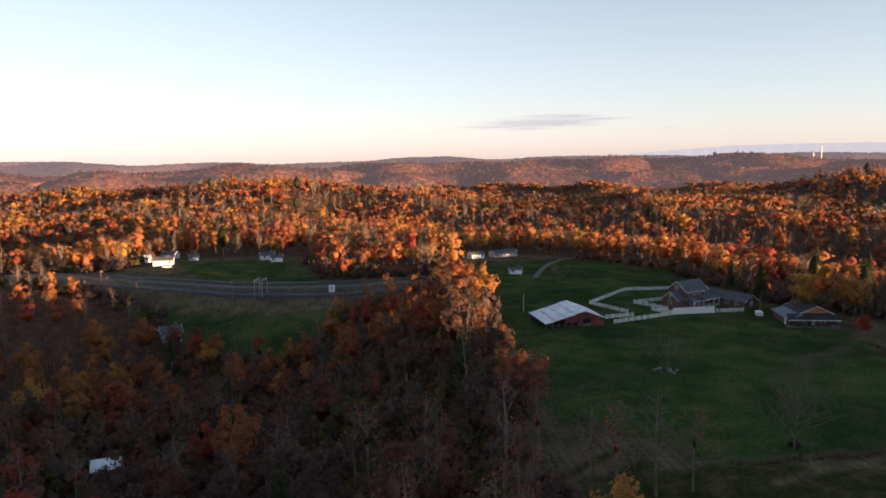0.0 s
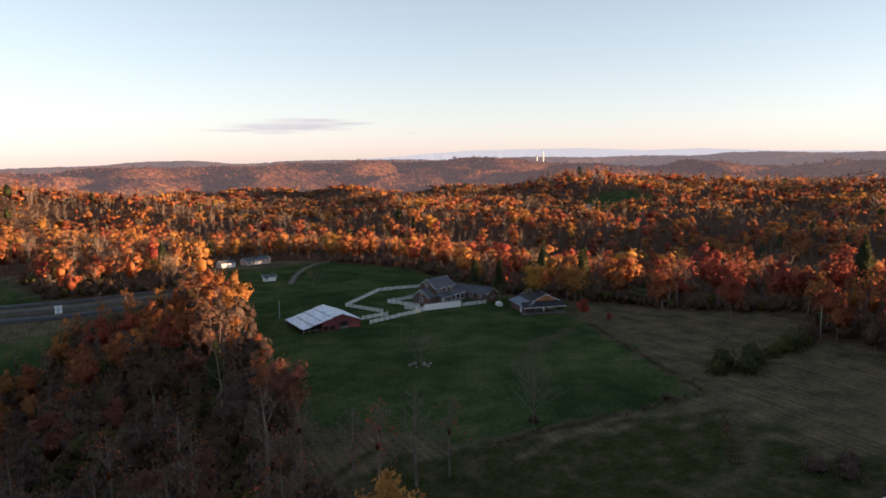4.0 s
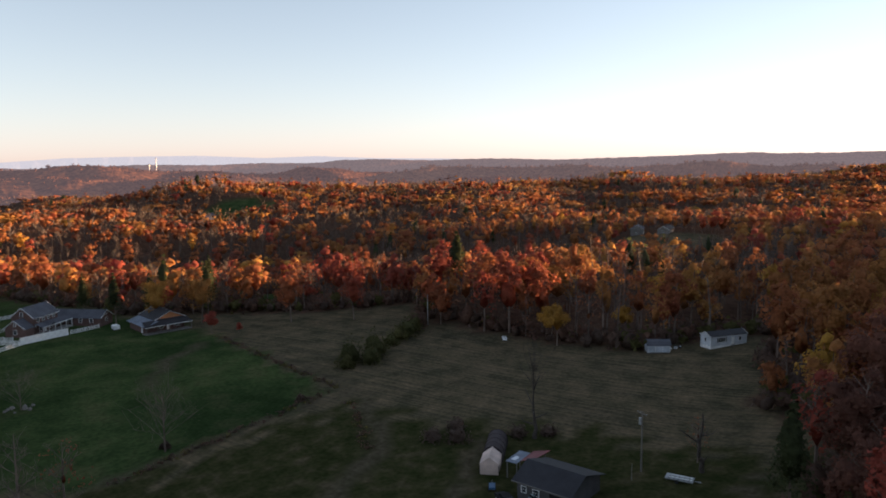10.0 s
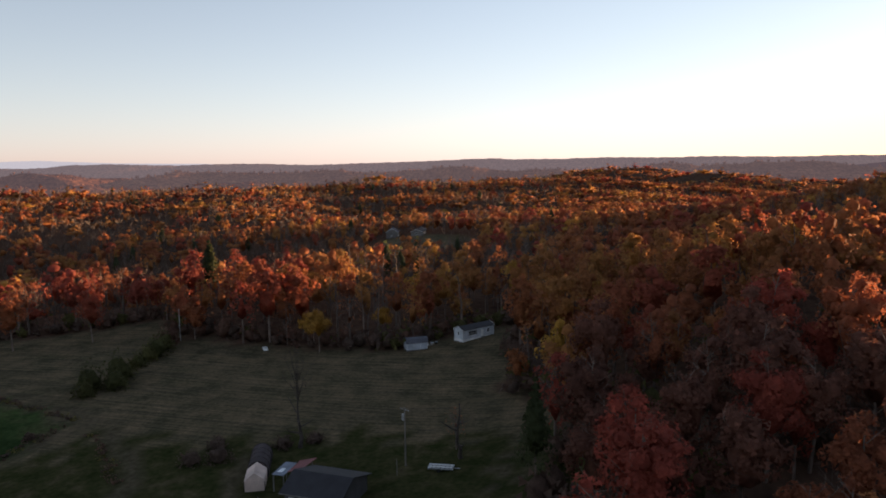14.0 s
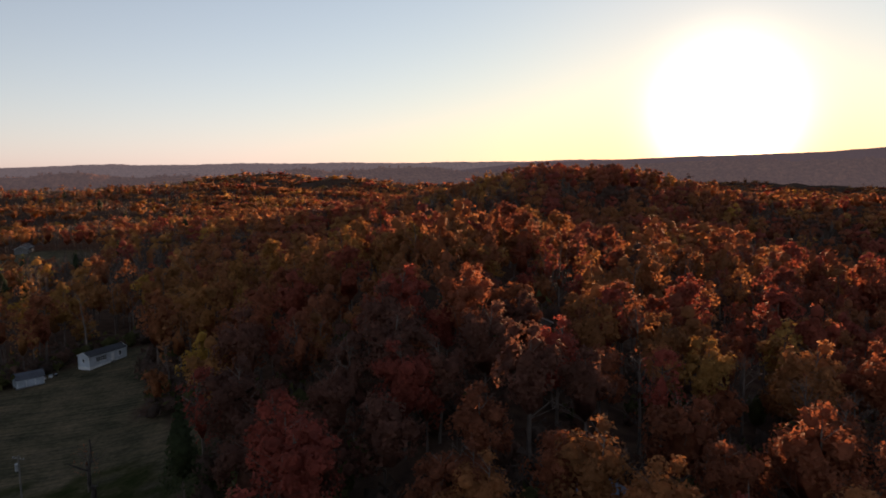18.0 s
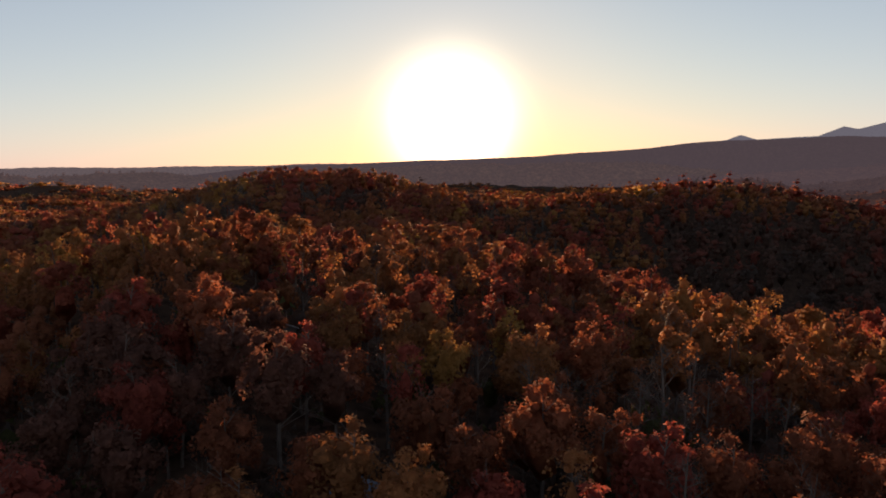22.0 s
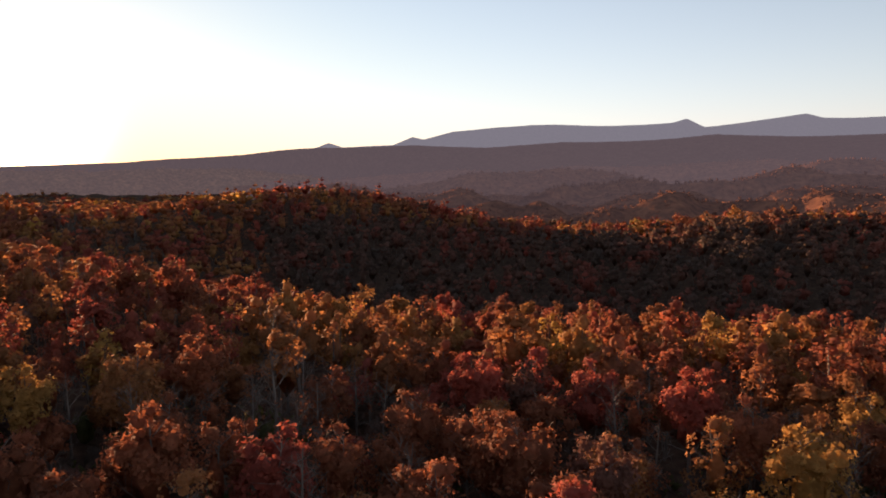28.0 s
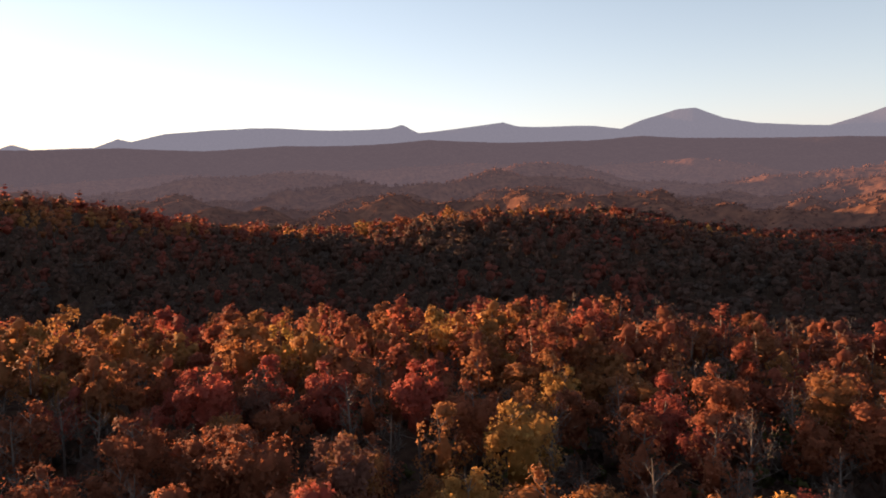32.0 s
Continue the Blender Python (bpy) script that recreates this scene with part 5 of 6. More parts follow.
def build_boat_trailer():
    t = thing("boat_trailer", 107.6, 38.7, -80, "silver flatbed boat trailer on the grass", "trailer")
    bm = boxes((-2.2, 2.2, -0.95, -0.85, 0.45, 0.6), (-2.2, 2.2, 0.85, 0.95, 0.45, 0.6))
    part("frame", bm, GALVANISED, t)
    for k in range(6):
        part("plank", boxes((-0.28, 0.28, -0.95, 0.95, 0.6, 0.66)), GALVANISED, t).location = (-1.9 + k * 0.75, 0, 0)
    part("bunk", boxes((-1.6, 1.9, -0.5, -0.36, 0.66, 0.8), (-1.6, 1.9, 0.36, 0.5, 0.66, 0.8)), WHITE, t, "pale carpeted boat bunk")
    part("drawbar", boxes((2.2, 3.3, -0.05, 0.05, 0.42, 0.52)), GALVANISED, t)
    for y in (-1.08, 1.08):
        part("wheel", rod(bmesh.new(), (-0.3, y - 0.1, 0.32), (-0.3, y + 0.1, 0.32), 0.32, 0.32, 12), BLACK_RUBBER, t)
    p = thing("leaning_post", 104.4, 45.5, 0, "thin grey leaning fence post in the yard", "post")
    part("post", rod(bmesh.new(), (0, 0, -0.4), (0.5, 0.2, 2.6), 0.06, 0.05, 6), POLE_WOOD, p)
    c = thing("garden_cart", 89.3, 62.8, 35, "small blue garden cart on the dirt", "cart")
    part("tray", boxes((-0.9, 0.9, -0.5, 0.5, 0.4, 0.8)), BLUE_PAINT, c)
    for x in (-0.6, 0.6):
        for y in (-0.55, 0.55):
            part("wheel", rod(bmesh.new(), (x, y - 0.06, 0.2), (x, y + 0.06, 0.2), 0.2, 0.2, 10), BLACK_RUBBER, c)
    part("handle", rod(bmesh.new(), (0.9, 0, 0.45), (1.6, 0, 0.9), 0.03, 0.03, 6), GALVANISED, c)


def build_mobile_home():
    m = thing("mobile_home", 188.6, 60.5, -33.6, "white single-wide mobile home with dark roof at the wood's edge", "house")
    gable_block(m, 0.0, 11.8, 0.0, 4.2, 3.4, 4.3, HOME_SIDING, DARK_ROOF, 0.15, base=0.75)
    part("skirting", boxes((-0.03, 11.83, -0.03, 4.23, -0.9, 0.75)), WHITE, m, "white skirting panel")
    for x in (2.9, 4.3):
        window(m, x, 0.0, 2.3, 0.75, 1.1)
        for s in (-0.62, 0.62):
            part("shutter", boxes((x + s - 0.16, x + s + 0.16, -0.06, -0.01, 1.7, 2.9)), SHADE, m, "black shutter")
    window(m, 9.5, 0.0, 2.3, 0.9, 1.1)
    door(m, 7.2, 0.0, 0.8, 0.95, 2.05)
    for k in range(3):
        part("step", boxes((6.6, 7.8, -0.35 * (k + 1), -0.35 * k - 0.02, -0.6, 0.72 - 0.25 * k)), WEATHERED, m)
    window(m, 0.0, 2.1, 2.3, 0.7, 0.9, "y")
    part("gutter_pipe", boxes((-0.1, 0.0, -0.1, 0.0, 0.0, 3.4)), WHITE, m)
    s = thing("garden_shed", 180.7, 68.3, 36.4, "grey barn-style garden shed with dark roof on blocks", "shed")
    part("wall", extruded([(0.12, 0.25), (3.4, 0.25), (3.4, 2.2), (2.8, 3.0), (1.76, 3.4), (0.72, 3.0), (0.12, 2.2)], 0.15, 6.2), SIDING, s)
    for (x, z), (x2, z2) in (((1.76, 3.55), (0.68, 3.12)), ((0.68, 3.12), (-0.08, 2.15)), ((1.76, 3.55), (2.84, 3.12)), ((2.84, 3.12), (3.6, 2.15))):
        part("roof_panel", slab(bmesh.new(), [(x, -0.1, z), (x, 6.45, z), (x2, 6.45, z2), (x2, -0.1, z2)], 0.09), SHINGLE, s)
    for x in (0.5, 2.9):
        part("skid", boxes((x - 0.1, x + 0.1, 0.1, 6.3, -0.5, 0.25)), WEATHERED, s)
    for k in range(4):
        part("batten", boxes((0.08, 0.12, 0.15 + k * 1.95, 0.25 + k * 1.95, 0.25, 2.2)), WHITE, s, "pale corner board")
    for k in range(2):
        part("door", boxes((0.8 + k * 0.96, 1.74 + k * 0.96, 0.08, 0.15, 0.35, 2.2)), WHITE, s)
    for k, (x, y, r) in enumerate(((186.0, 69.0, 0.5), (187.2, 68.2, 0.4), (185.0, 70.0, 0.35))):
        b = thing("storage_bin", x, y, 20 * k, "pale plastic storage bin on the grass beside the shed", "bin", "bins by the shed")
        part("tub", boxes((-r, r, -r * 0.7, r * 0.7, -0.1, r * 1.1)), WHITE if k != 1 else SHADE, b)
        part("lid", boxes((-r - 0.04, r + 0.04, -r * 0.75, r * 0.75, r * 1.1, r * 1.2)), SIDING, b)


build_farm_shed()
build_tent()
build_car("parked_car", 89.6, 55.2, 62, TEAL_PAINT, "pale blue saloon car parked by the farm shed")
build_car("parked_car", 86.8, 58.6, 58, SHADE, "black saloon car parked by the farm shed")
build_pole(108.5, 45.6, 10.6, 1, "tall wooden utility pole with grey transformer in the yard", turn=65, transformer=True)
build_boat_trailer()
build_mobile_home()
build_pole(167.0, 141.8, 9.6, 0, "bare pale pole at the edge of the hay field", wood=CONCRETE)
build_pole(31.7, 239.5, 6.2, 0, "short pale pole in the pasture", wood=CONCRETE)
build_pole(177.0, 237.0, 8.5, 1, "wooden utility pole in the cut through the wood")
boat = thing("upturned_boat", 168.9, 113.9, 40, "small white upturned boat at the field edge", "boat")
part("hull", extruded([(-1.8, 0.0), (1.7, 0.0), (1.3, 0.45), (-1.5, 0.55)], -0.6, 0.6), WHITE, boat)
part("keel", boxes((-1.5, 1.3, -0.05, 0.05, 0.46, 0.6)), WEATHERED, boat)


# ---------------------------------------------------------------- the road and the valley houses
def ribbon(line, width, lift):
    """A strip that follows the ground along a line."""
    pts = []
    for (ax, ay), (bx, by) in zip(line, line[1:]):
        n = max(2, int(math.hypot(bx - ax, by - ay) / 4))
        pts += [(ax + (bx - ax) * k / n, ay + (by - ay) * k / n) for k in range(n)]
    pts.append(line[-1])
    v, t = [], []
    for k, (x, y) in enumerate(pts):
        p, q = pts[max(0, k - 1)], pts[min(len(pts) - 1, k + 1)]
        d = Vector((q[0] - p[0], q[1] - p[1], 0)).normalized()
        z = max(ground_at(x + s * d.y * width / 2, y - s * d.x * width / 2) for s in (-1, 0, 1)) + lift
        for s in (-1, 1):
            v += [(x + s * d.y * width / 2, y - s * d.x * width / 2, z), (x + s * d.y * (width / 2 + 0.5), y - s * d.x * (width / 2 + 0.5), z - lift - 0.7)]
        if k:
            o = 4 * k
            for a, b in ((1, 0), (0, 2), (2, 3)):
                t += [(o - 4 + a, o - 4 + b, o + b), (o - 4 + a, o + b, o + a)]
    return np.array(v), np.array(t)


def build_road():
    near = [(-240, 349), (-197, 329), (-134, 303), (-84, 293), (-33, 289), (10, 292)]
    far = [(-240, 361), (-190, 341), (-135, 319), (-88, 309), (-35, 308), (5, 312)]
    rail = [(-240, 355), (-195, 335), (-134, 311), (-86, 301), (-34, 298.5), (8, 302)]
    me = mesh_of("road", *ribbon(near, 5.0, 0.35), [ASPHALT])
    tagged(new("road", me), "pale grey two-lane valley road", "road", kind="structure")
    me = mesh_of("road_far", *ribbon(far, 3.6, 0.3), [ASPHALT])
    tagged(new("road_far", me), "second grey road beyond the railway", "road", kind="structure")
    me = mesh_of("railway_bed", *ribbon(rail, 5.5, 0.6), [GRAVEL])
    tagged(new("railway_bed", me), "dark gravel railway bed between the roads", "railway", kind="structure")
    for k, shift in enumerate((-0.72, 0.72)):
        line = []
        for i, (x, y) in enumerate(rail):
            p, q = rail[max(0, i - 1)], rail[min(len(rail) - 1, i + 1)]
            d = Vector((q[0] - p[0], q[1] - p[1], 0)).normalized()
            line.append((x + d.y * shift, y - d.x * shift))
        v, t = ribbon(line, 0.12, 0.82)
        tagged(new("rail", mesh_of("rail", v, t, [RUST_STEEL])), "rusty steel railway rail", "rail", "railway rails")
    me = mesh_of("driveway", *ribbon([(45.9, 309), (52, 332), (59, 352), (70, 372), (84, 388)], 2.3, 0.12), [GRAVEL])
    tagged(new("driveway", me), "gravel farm drive over the meadow", "road", kind="structure")
    g = thing("signal_gantry", -73.9, 289.5, -4, "grey steel signal gantry standing over the railway", "gantry")
    for x in (0.0, 3.2):
        for y in (0.0, 7.0):
            part("leg", boxes((x - 0.12, x + 0.12, y - 0.12, y + 0.12, -0.6, 7.2)), GALVANISED, g)
    for x in (0.0, 3.2):
        part("beam", boxes((x - 0.1, x + 0.1, -0.2, 7.2, 7.0, 7.4)), GALVANISED, g)
        bm = bmesh.new()
        for k in range(5):
            rod(bm, (x, k * 1.4, 6.2 if k % 2 else 7.0), (x, (k + 1) * 1.4, 7.0 if k % 2 else 6.2), 0.05, 0.05, 4)
        part("lattice", bm, GALVANISED, g)
    for y in (0.0, 7.0):
        part("tie", boxes((0.0, 3.2, y - 0.08, y + 0.08, 6.9, 7.1)), GALVANISED, g)
    h = thing("relay_hut", -42.5, 294.6, 5, "small white railway relay cabinet beside the track", "hut")
    part("body", boxes((-1.2, 1.2, -0.9, 0.9, -0.4, 2.4)), WHITE, h)
    part("roof", boxes((-1.35, 1.35, -1.05, 1.05, 2.4, 2.55)), PALE_METAL, h)
    part("door", boxes((-0.4, 0.4, -0.95, -0.9, 0.0, 2.0)), SIDING, h)


def cottage(x, y, turn, wide, deep, eave, ridge, walls, roof, label, name="cottage"):
    """A small house with door, windows, roof and chimney."""
    c = thing(name, x, y, turn, label, "house", "valley houses")
    gable_block(c, -wide / 2, wide / 2, -deep / 2, deep / 2, eave, ridge, walls, roof)
    n = max(2, int(wide / 2.6))
    for k in range(n):
        px = -wide / 2 + wide * (k + 0.5) / n
        if k == n // 2:
            door(c, px, -deep / 2, 0.0, 0.95, 2.05)
        else:
            window(c, px, -deep / 2, 1.5, 1.0, 1.1)
    window(c, wide / 2, 0, 1.5, 0.9, 1.1, "y", 1)
    window(c, -wide / 2, 0, 1.5, 0.9, 1.1, "y", -1)
    ch = part("chimney", boxes((wide * 0.2, wide * 0.2 + 0.6, -0.3, 0.3, eave, ridge + 0.8)), BRICK, c)
    part("cap", boxes((wide * 0.2 - 0.08, wide * 0.2 + 0.68, -0.38, 0.38, ridge + 0.8, ridge + 0.92)), CONCRETE, ch)
    return c


build_road()
cottage(-136, 356, 12, 9.5, 6, 2.6, 4.0, WHITE, SHINGLE, "long white ranch house with pale roof in the valley")
cottage(-152, 372, 30, 5.5, 5, 2.5, 3.8, WHITE, PALE_METAL, "small white cottage under the autumn hillside")
cottage(-148, 398, -15, 8, 6, 2.6, 4.4, WHITE, SHINGLE, "small white cottage high among orange trees")
cottage(-126, 372, 0, 4, 4, 2.2, 3.4, SIDING, SHINGLE, "small grey outhouse behind the ranch house", "outhouse")
cottage(-87, 371, 20, 7.5, 5.5, 2.5, 4.0, WHITE, SHINGLE, "white frame cottage beside a spreading bare tree")
cottage(-80, 361, 10, 6, 4, 2.4, 3.6, WHITE, SHINGLE, "low white annexe beside the frame cottage", "annexe")
cottage(-49, 364, -10, 8, 6, 2.5, 4.2, WHITE, DARK_ROOF, "white cottage half hidden by golden trees")
cottage(24, 380, 30, 8, 5, 2.5, 3.6, WHITE, SHINGLE, "white trailer home lit by the evening sun", "trailer_home")
cottage(40, 389, 28, 15, 6, 2.6, 3.7, CANVAS, SHINGLE, "long tan sheet-metal farm building in evening sun", "farm_building")
cottage(38.8, 322.4, 5, 5.5, 3, 2.1, 2.9, WHITE, SHINGLE, "small white horse trailer shed in the meadow", "meadow_shed")
cottage(-96.6, 255.6, 25, 7, 6, 3.0, 5.2, SIDING, SHINGLE, "grey gambrel barn at the valley field", "small_barn")
build_car("van", -130.0, 343.5, 15, WHITE, "white van parked below the ranch house")
build_pole(-82.0, 285.5, 8.5, 1, "wooden utility pole beside the valley road", turn=80)
build_pole(-102.4, 378.4, 9.5, 1, "wooden utility pole behind the valley houses", turn=80)
build_pole(-140.0, 296.5, 8.5, 1, "wooden utility pole beside the valley road", turn=70)
build_fence([(-112, 262), (-103, 259.5), (-96, 262)], "pale board fence beside the valley barn")
cottage(143.9, -42.2, 15, 9, 7, 3.0, 4.6, WEATHERED, ROOF_BLUE, "weathered house with blue-grey roof deep among trees")
cottage(84.5, -35.6, 20, 9, 6, 2.8, 4.2, WEATHERED, ROOF_BLUE, "low weathered shed with blue-grey roof among trees", "wood_shed")
cottage(-67.9, 139.7, 20, 5, 4, 2.6, 4.0, WEATHERED, PALE_METAL, "small weathered cabin among leafless trees", "cabin")
cottage(484, 210, 20, 14, 9, 4.4, 7.0, WEATHERED, SHINGLE, "grey two-storey house on the far farm clearing", "far_house")
cottage(487, 190, 10, 18, 8, 3.0, 5.0, WEATHERED, DARK_ROOF, "long dark barn on the far farm clearing", "far_barn")
cottage(428, 668, 30, 14, 9, 3.4, 6.6, SIDING, SHINGLE, "grey house on a distant hillside field", "far_house")


# ---------------------------------------------------------------- single trees and bushes in the open
def plant(kind_index, x, y, scale, hue, label, name=None, group="", category="tree"):
    spec = NEAR[kind_index]
    t = single_tree((name or spec[0], spec[1], spec[2]), hue, label)
    t["category"] = category
    if group:
        t["group"] = group
    t.matrix_basis = pose(x, y, ground_at(x, y), 0, 0, (x * 37 + y * 11) % 360) @ Matrix.Scale(scale, 4)
    return t


def bush(x, y, radius, high, hue, label, seed, leaves=420, size=0.28):
    r = np.random.RandomState(seed)
    d = r.normal(size=(leaves, 3))
    d[:, 2] = np.abs(d[:, 2])
    d /= np.linalg.norm(d, axis=1)[:, None]
    lobes = 1 + 0.25 * np.sin(3 * np.arctan2(d[:, 1], d[:, 0]) + seed)[:, None]
    c = d * (radius, radius, high) * lobes * r.uniform(0.6, 1.05, (leaves, 1))
    v, t = joined([leaf_cards(r, c, size), lump(r, (0, 0, high * 0.4), (radius * 0.7, radius * 0.7, high * 0.45), 2, 0.7, 1.15)])
    b = tagged(new("bush"), label, "bush", "bushes in the fields")
    f = new("foliage", mesh_of("foliage", v, t, [LEAF], None, {"hue": np.full(len(v), hue)}))
    f.parent = b
    s = new("stem", mesh_of("stem", *stick((0, 0, -0.4), (0.1, 0, high * 0.6), 0.12, 0.04, 5), [BARK]))
    s.parent = b
    b.matrix_basis = pose(x, y, ground_at(x, y), 0, 0, 0)


def dead_tree(x, y, high, seed, label, limbs, top=0, tall=2.6):
    """A snag: dark crooked trunk with broken limbs, and a spray of bare twigs at the top."""
    r = np.random.RandomState(seed)
    pieces, p, rad = [], np.array([0, 0, -0.6]), 0.50
    for k in range(9):
        q = p + np.array([r.normal() * 0.2, r.normal() * 0.2, high / 9])
        pieces.append(stick(p, q, rad, rad * 0.86, 7))
        p, rad = q, rad * 0.86
        if 2 <= k < 6:
            for _ in range(limbs):
                a, reach = r.uniform(0, 6.28), r.uniform(1.8, 3.2)
                e = p + np.array([math.cos(a) * reach, math.sin(a) * reach, reach * r.uniform(-0.1, 0.7)])
                pieces.append(stick(p - (0, 0, 0.2), e, rad * 0.65, rad * 0.35, 5))
                g = e + np.array([math.cos(a) * 0.6, math.sin(a) * 0.6, r.uniform(0.3, 1.0)])
                pieces.append(stick(e, g, rad * 0.3, 0.03, 4))
    for k in range(top):
        a, reach = r.uniform(0, 6.28), r.uniform(0.1, 0.5) * tall
        b = p - (0, 0, r.uniform(0, high * 0.15))
        e = b + np.array([math.cos(a) * reach, math.sin(a) * reach, tall * r.uniform(0.35, 1.0)])
        m = (b + e) / 2 - (math.cos(a) * reach * 0.2, math.sin(a) * reach * 0.2, 0)
        pieces += [stick(b, m, 0.07, 0.05, 4), stick(m, e, 0.05, 0.025, 4)]
        for _ in range(5):
            pieces.append(stick(e, e + r.normal(size=3) * 0.6 + (0, 0, 0.7), 0.03, 0.012, 3))
            pieces.append(stick(m, m + r.normal(size=3) * 0.7 + (0, 0, 0.8), 0.03, 0.012, 3))
    t = tagged(new("dead_tree"), label, "tree", "leafless trees in the fields")
    k = new("trunk", mesh_of("trunk", *joined(pieces), [DEAD_BARK]))
    k.parent = t
    t.matrix_basis = pose(x, y, ground_at(x, y), 0, 0, 0)


dead_tree(111.4, 68.4, 10.5, 5, "dead tree with broken limbs and thin twigs above the farmyard", 1, 13, 9.0)
dead_tree(112.7, 36.8, 11.0, 8, "crooked dead tree beside the boat trailer", 2)
NEAR.append(("bare_tree", *broadleaf(31, 12, 6.4, 0, 0.2, 26, 9, 0.14, 4)))
NEAR.append(("bare_tree", *broadleaf(32, 8, 6.0, 0, 0.2, 24, 8, 0.10, 4)))
for k, px, py, s in ((8, 65.0, 120.4, 1.05), (9, 57.3, 166.5, 1.0), (4, 116.4, 38.9, 0.5), (9, 53.7, 295.0, 0.8)):
    plant(k, px, py, s, 0.3, "spreading leafless tree standing alone in the pasture", "bare_tree", "leafless trees in the fields")
for i, (px, py, s) in enumerate(((28.8, 106.3, 0.95), (35.6, 107.0, 1.0), (41.9, 107.8, 0.85), (25.4, 108.6, 0.9), (31.5, 115.0, 0.8))):
    plant(4 if i % 2 == 0 else 5, px, py, s, 0.2, "slender leafless tree at the pasture's lower edge", "sapling", "saplings below the pasture")
plant(7, 123.8, 195.6, 0.56, 0.15, "small red maple by the outbuilding", "red_maple")
plant(7, 128.0, 186.7, 0.28, 0.15, "young red maple at the field corner", "red_maple")
plant(4, 243.0, 94.0, 1.35, 0.4, "big pale leafless tree above the wood's edge", "bare_tree")
plant(2, 192.7, 87.8, 0.62, 0.69, "yellow poplar at the hay field's edge", "poplar")
plant(0, -82.0, 366.0, 0.85, 0.5, "spreading pale tree beside the frame cottage", "shade_tree")
for px, py, s, hue, tone in ((172, 98, 0.85, 0.66, "golden"), (176, 104, 0.7, 0.68, "golden"), (160, 168, 0.95, 0.2, "red"), (148, 186, 1.0, 0.3, "rust"),
                             (120, 222, 1.0, 0.62, "golden"), (126, 228, 0.9, 0.17, "red"), (132, 214, 1.0, 0.55, "golden"), (181, 40, 1.0, 0.30, "rust"), (188, 37, 1.1, 0.52, "golden"), (193, 120, 1.05, 0.18, "red"), (203, 112, 0.9, 0.6, "golden")):
    plant(0 if s > 0.9 else 2, px, py, s, hue, tone + " autumn tree at the edge of the hay field", "edge_tree", "trees along the field edge")
for px, py, s in ((141, 224, 1.0), (113, 236, 0.9), (146, 230, 1.05), (108, 248, 0.85)):
    plant(6, px, py, s, 1.0, "dark green pine behind the farmhouse", "pine_tree", "pines behind the farmhouse")
for px, py, s, hue in ((15, 150, 0.7, 0.36), (17, 166, 0.75, 0.3), (13.5, 181, 0.85, 0.42), (19, 137, 0.6, 0.33), (-39, 134, 1.1, 0.34), (8, 214, 0.98, 0.44), (-3, 217, 0.85, 0.40), (-12, 210, 0.8, 0.5), (2, 205, 0.85, 0.33)):
    plant(3 if hue > 0.41 else 1, px, py, s, hue, "tall sunlit orange tree beside the barn pasture", "sunlit_tree", "sunlit trees by the pasture")
for i, (px, py, r, hh, hue) in enumerate(((124.3, 132.8, 3.4, 6.2, 0.97), (131.5, 131.0, 3.8, 7.4, 0.97), (127.5, 128.0, 3.2, 5.0, 0.97), (120.5, 130.0, 2.6, 4.0, 0.95), (136.0, 133.0, 2.4, 3.8, 0.95), (143.0, 135.5, 2.2, 3.6, 0.97), (153.0, 138.3, 3.4, 5.2, 0.97), (148.5, 137.5, 2.6, 4.0, 0.95), (158.5, 140.5, 3.2, 5.4, 0.96), (163.5, 143.0, 3.4, 6.0, 0.04))):
    bush(px, py, r, hh, hue, "dark green cedar bush between the hay fields", 300 + i)
for i, (px, py, r, hh) in enumerate(((101.8, 79.4, 2.6, 3.0), (99.0, 83.5, 2.2, 2.4), (106.0, 83.0, 2.0, 2.6), (110.5, 71.5, 2.0, 2.2), (114.5, 67.0, 1.8, 2.0), (98.0, 121.0, 1.2, 1.2), (66.0, 122.0, 1.0, 1.0))):
    bush(px, py, r, hh, 0.0, "dark leafless brush heap in the rough grass", 320 + i, 300, 0.22)
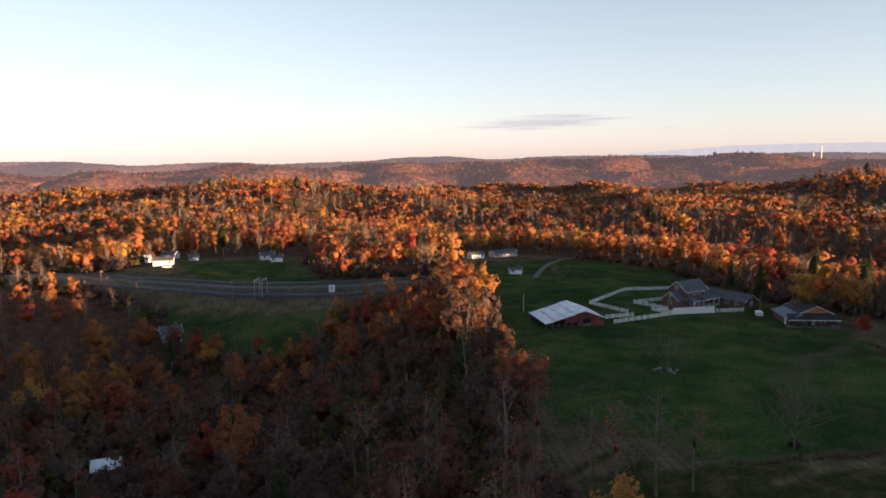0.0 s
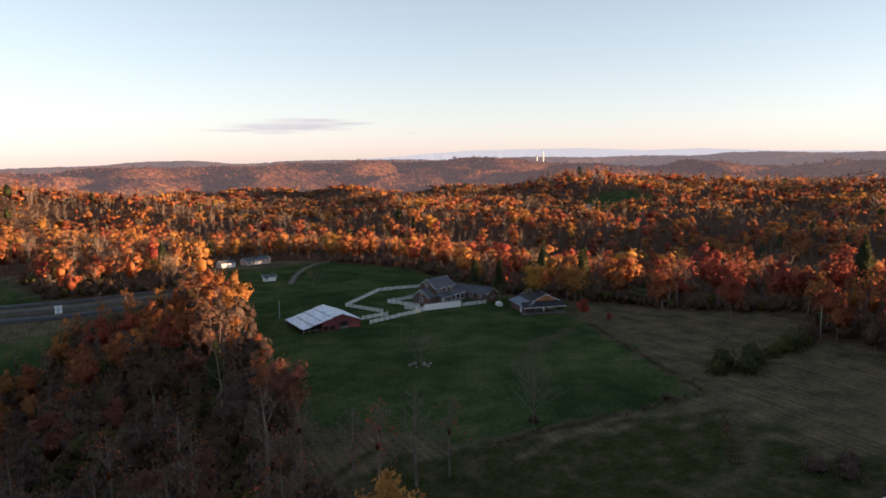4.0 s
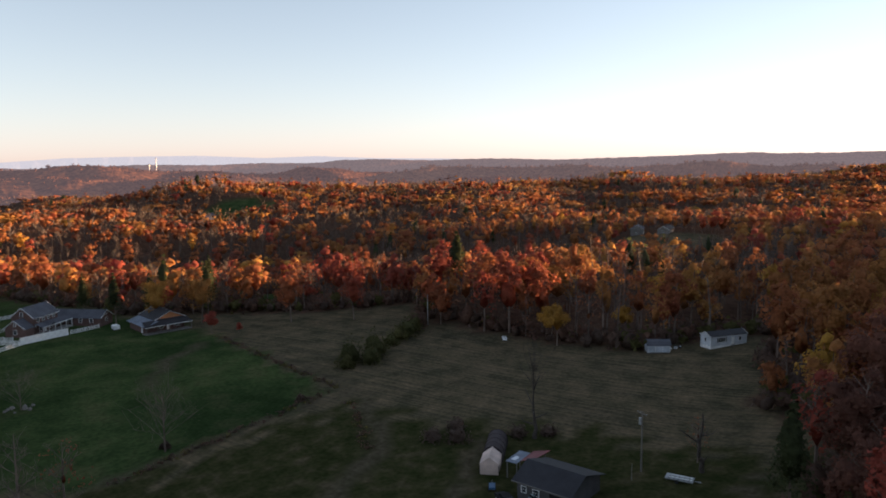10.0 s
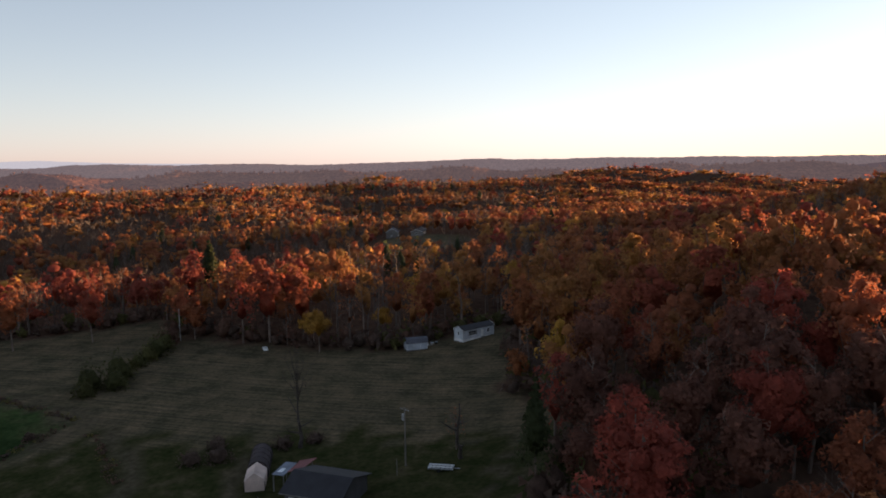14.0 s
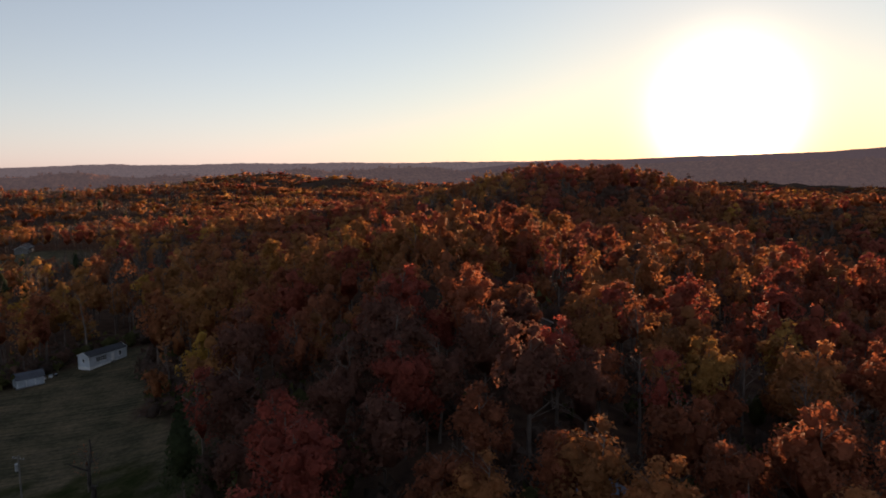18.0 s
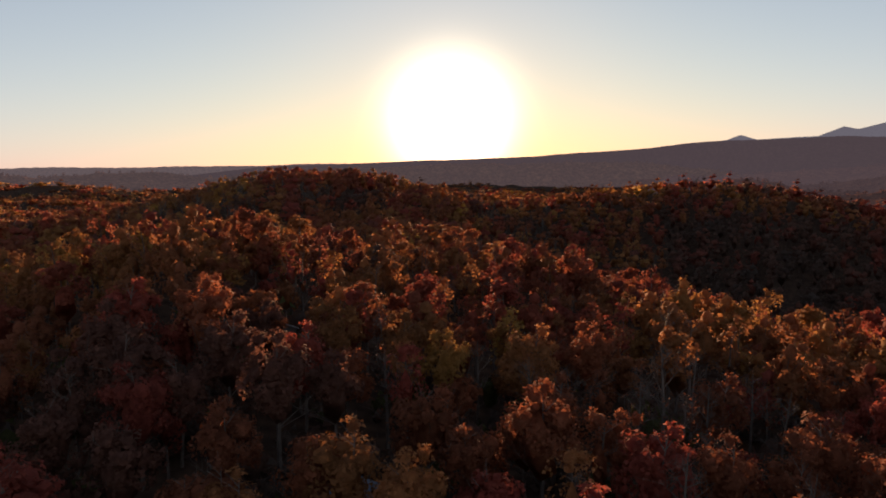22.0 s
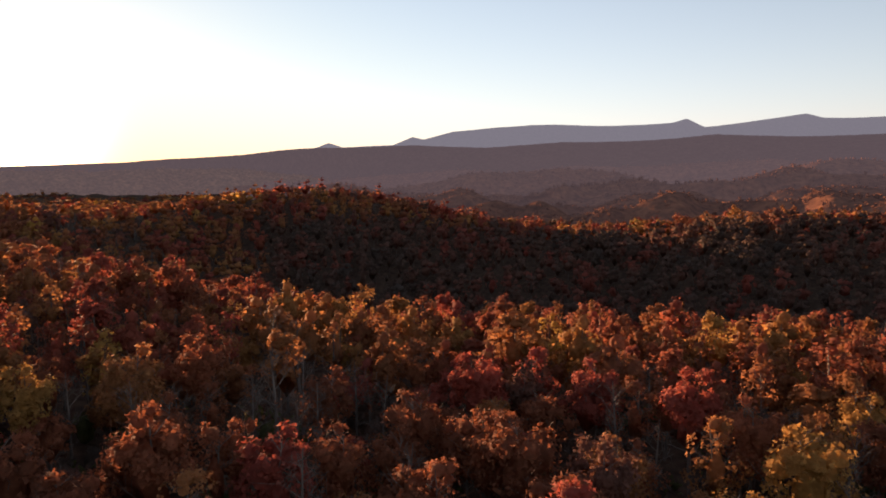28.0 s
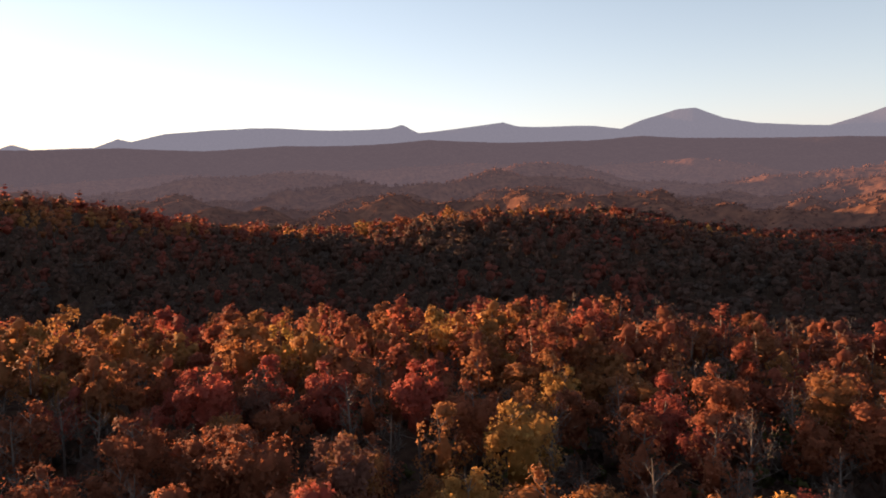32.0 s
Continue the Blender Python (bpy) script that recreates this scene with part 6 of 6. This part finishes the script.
def build_hedgerow(name, line, label, seed):
    """A ragged strip of weeds and brush along a field boundary."""
    r = np.random.RandomState(seed)
    vs, ts, hs, o = [], [], [], 0
    for (ax, ay), (bx, by) in zip(line, line[1:]):
        n = int(math.hypot(bx - ax, by - ay) / 0.7)
        for k in range(n):
            f = k / n
            if r.rand() < 0.25 + 0.2 * math.sin(k * 0.23):
                continue
            px, py = ax + (bx - ax) * f + r.normal() * 0.5, ay + (by - ay) * f + r.normal() * 0.5
            h = r.uniform(0.25, 0.75)
            c = r.normal(size=(16, 3)) * (0.45, 0.45, 0.3 * h) + (px, py, ground_at(px, py) + h * 0.5)
            v, t = leaf_cards(r, c, 0.2)
            vs.append(v)
            ts.append(t + o)
            hs.append(np.full(len(v), r.choice([0.0, 0.03, 0.05, 0.9])))
            o += len(v)
    me = mesh_of(name, np.concatenate(vs), np.concatenate(ts), [LEAF], None, {"hue": np.concatenate(hs)})
    tagged(new(name, me), label, "weeds", kind="stuff")


build_hedgerow("boundary_weeds", [(122, 190), (115, 160), (108, 120), (80, 117.5), (52, 116)], "ragged brown weeds along the pasture boundary", 71)
build_hedgerow("field_weeds", [(104, 112), (96, 100), (88, 90)], "scattered dry weeds in the rough corner of the field", 72)
rubble = thing("rubble_heap", 57.3, 167.5, 0, "heap of grey stones and brush in the pasture", "stones")
rr = np.random.RandomState(9)
for i in range(14):
    bm = bmesh.new()
    bmesh.ops.create_icosphere(bm, subdivisions=1, radius=rr.uniform(0.25, 0.6))
    for v in bm.verts:
        v.co *= rr.uniform(0.75, 1.2)
    part("stone", bm, ROCK, rubble).location = (rr.normal() * 1.5, rr.normal() * 1.2, 0.1)


# ---------------------------------------------------------------- far stacks and the evening cloud
def build_stack(az, r, top, radius, label):
    x, y = place(az, r)
    s = tagged(new("chimney_stack"), label, "chimney", "power station stacks")
    s.matrix_basis = pose(x, y, -40)
    part("shaft", rod(bmesh.new(), (0, 0, 0), (0, 0, top + 40), radius * 1.25, radius, 16), WHITE, s, "pale concrete shaft")
    part("rim", rod(bmesh.new(), (0, 0, top + 38.5), (0, 0, top + 40.6), radius * 1.12, radius * 1.12, 16), CONCRETE, s)


build_stack(29.1, 2950, 53.1 + 2950 * math.tan(radians(0.47)), 1.6, "tall pale power station stack on the skyline")
build_stack(28.6, 2950, 53.1 + 2950 * math.tan(radians(0.02)), 2.0, "shorter pale power station stack on the skyline")
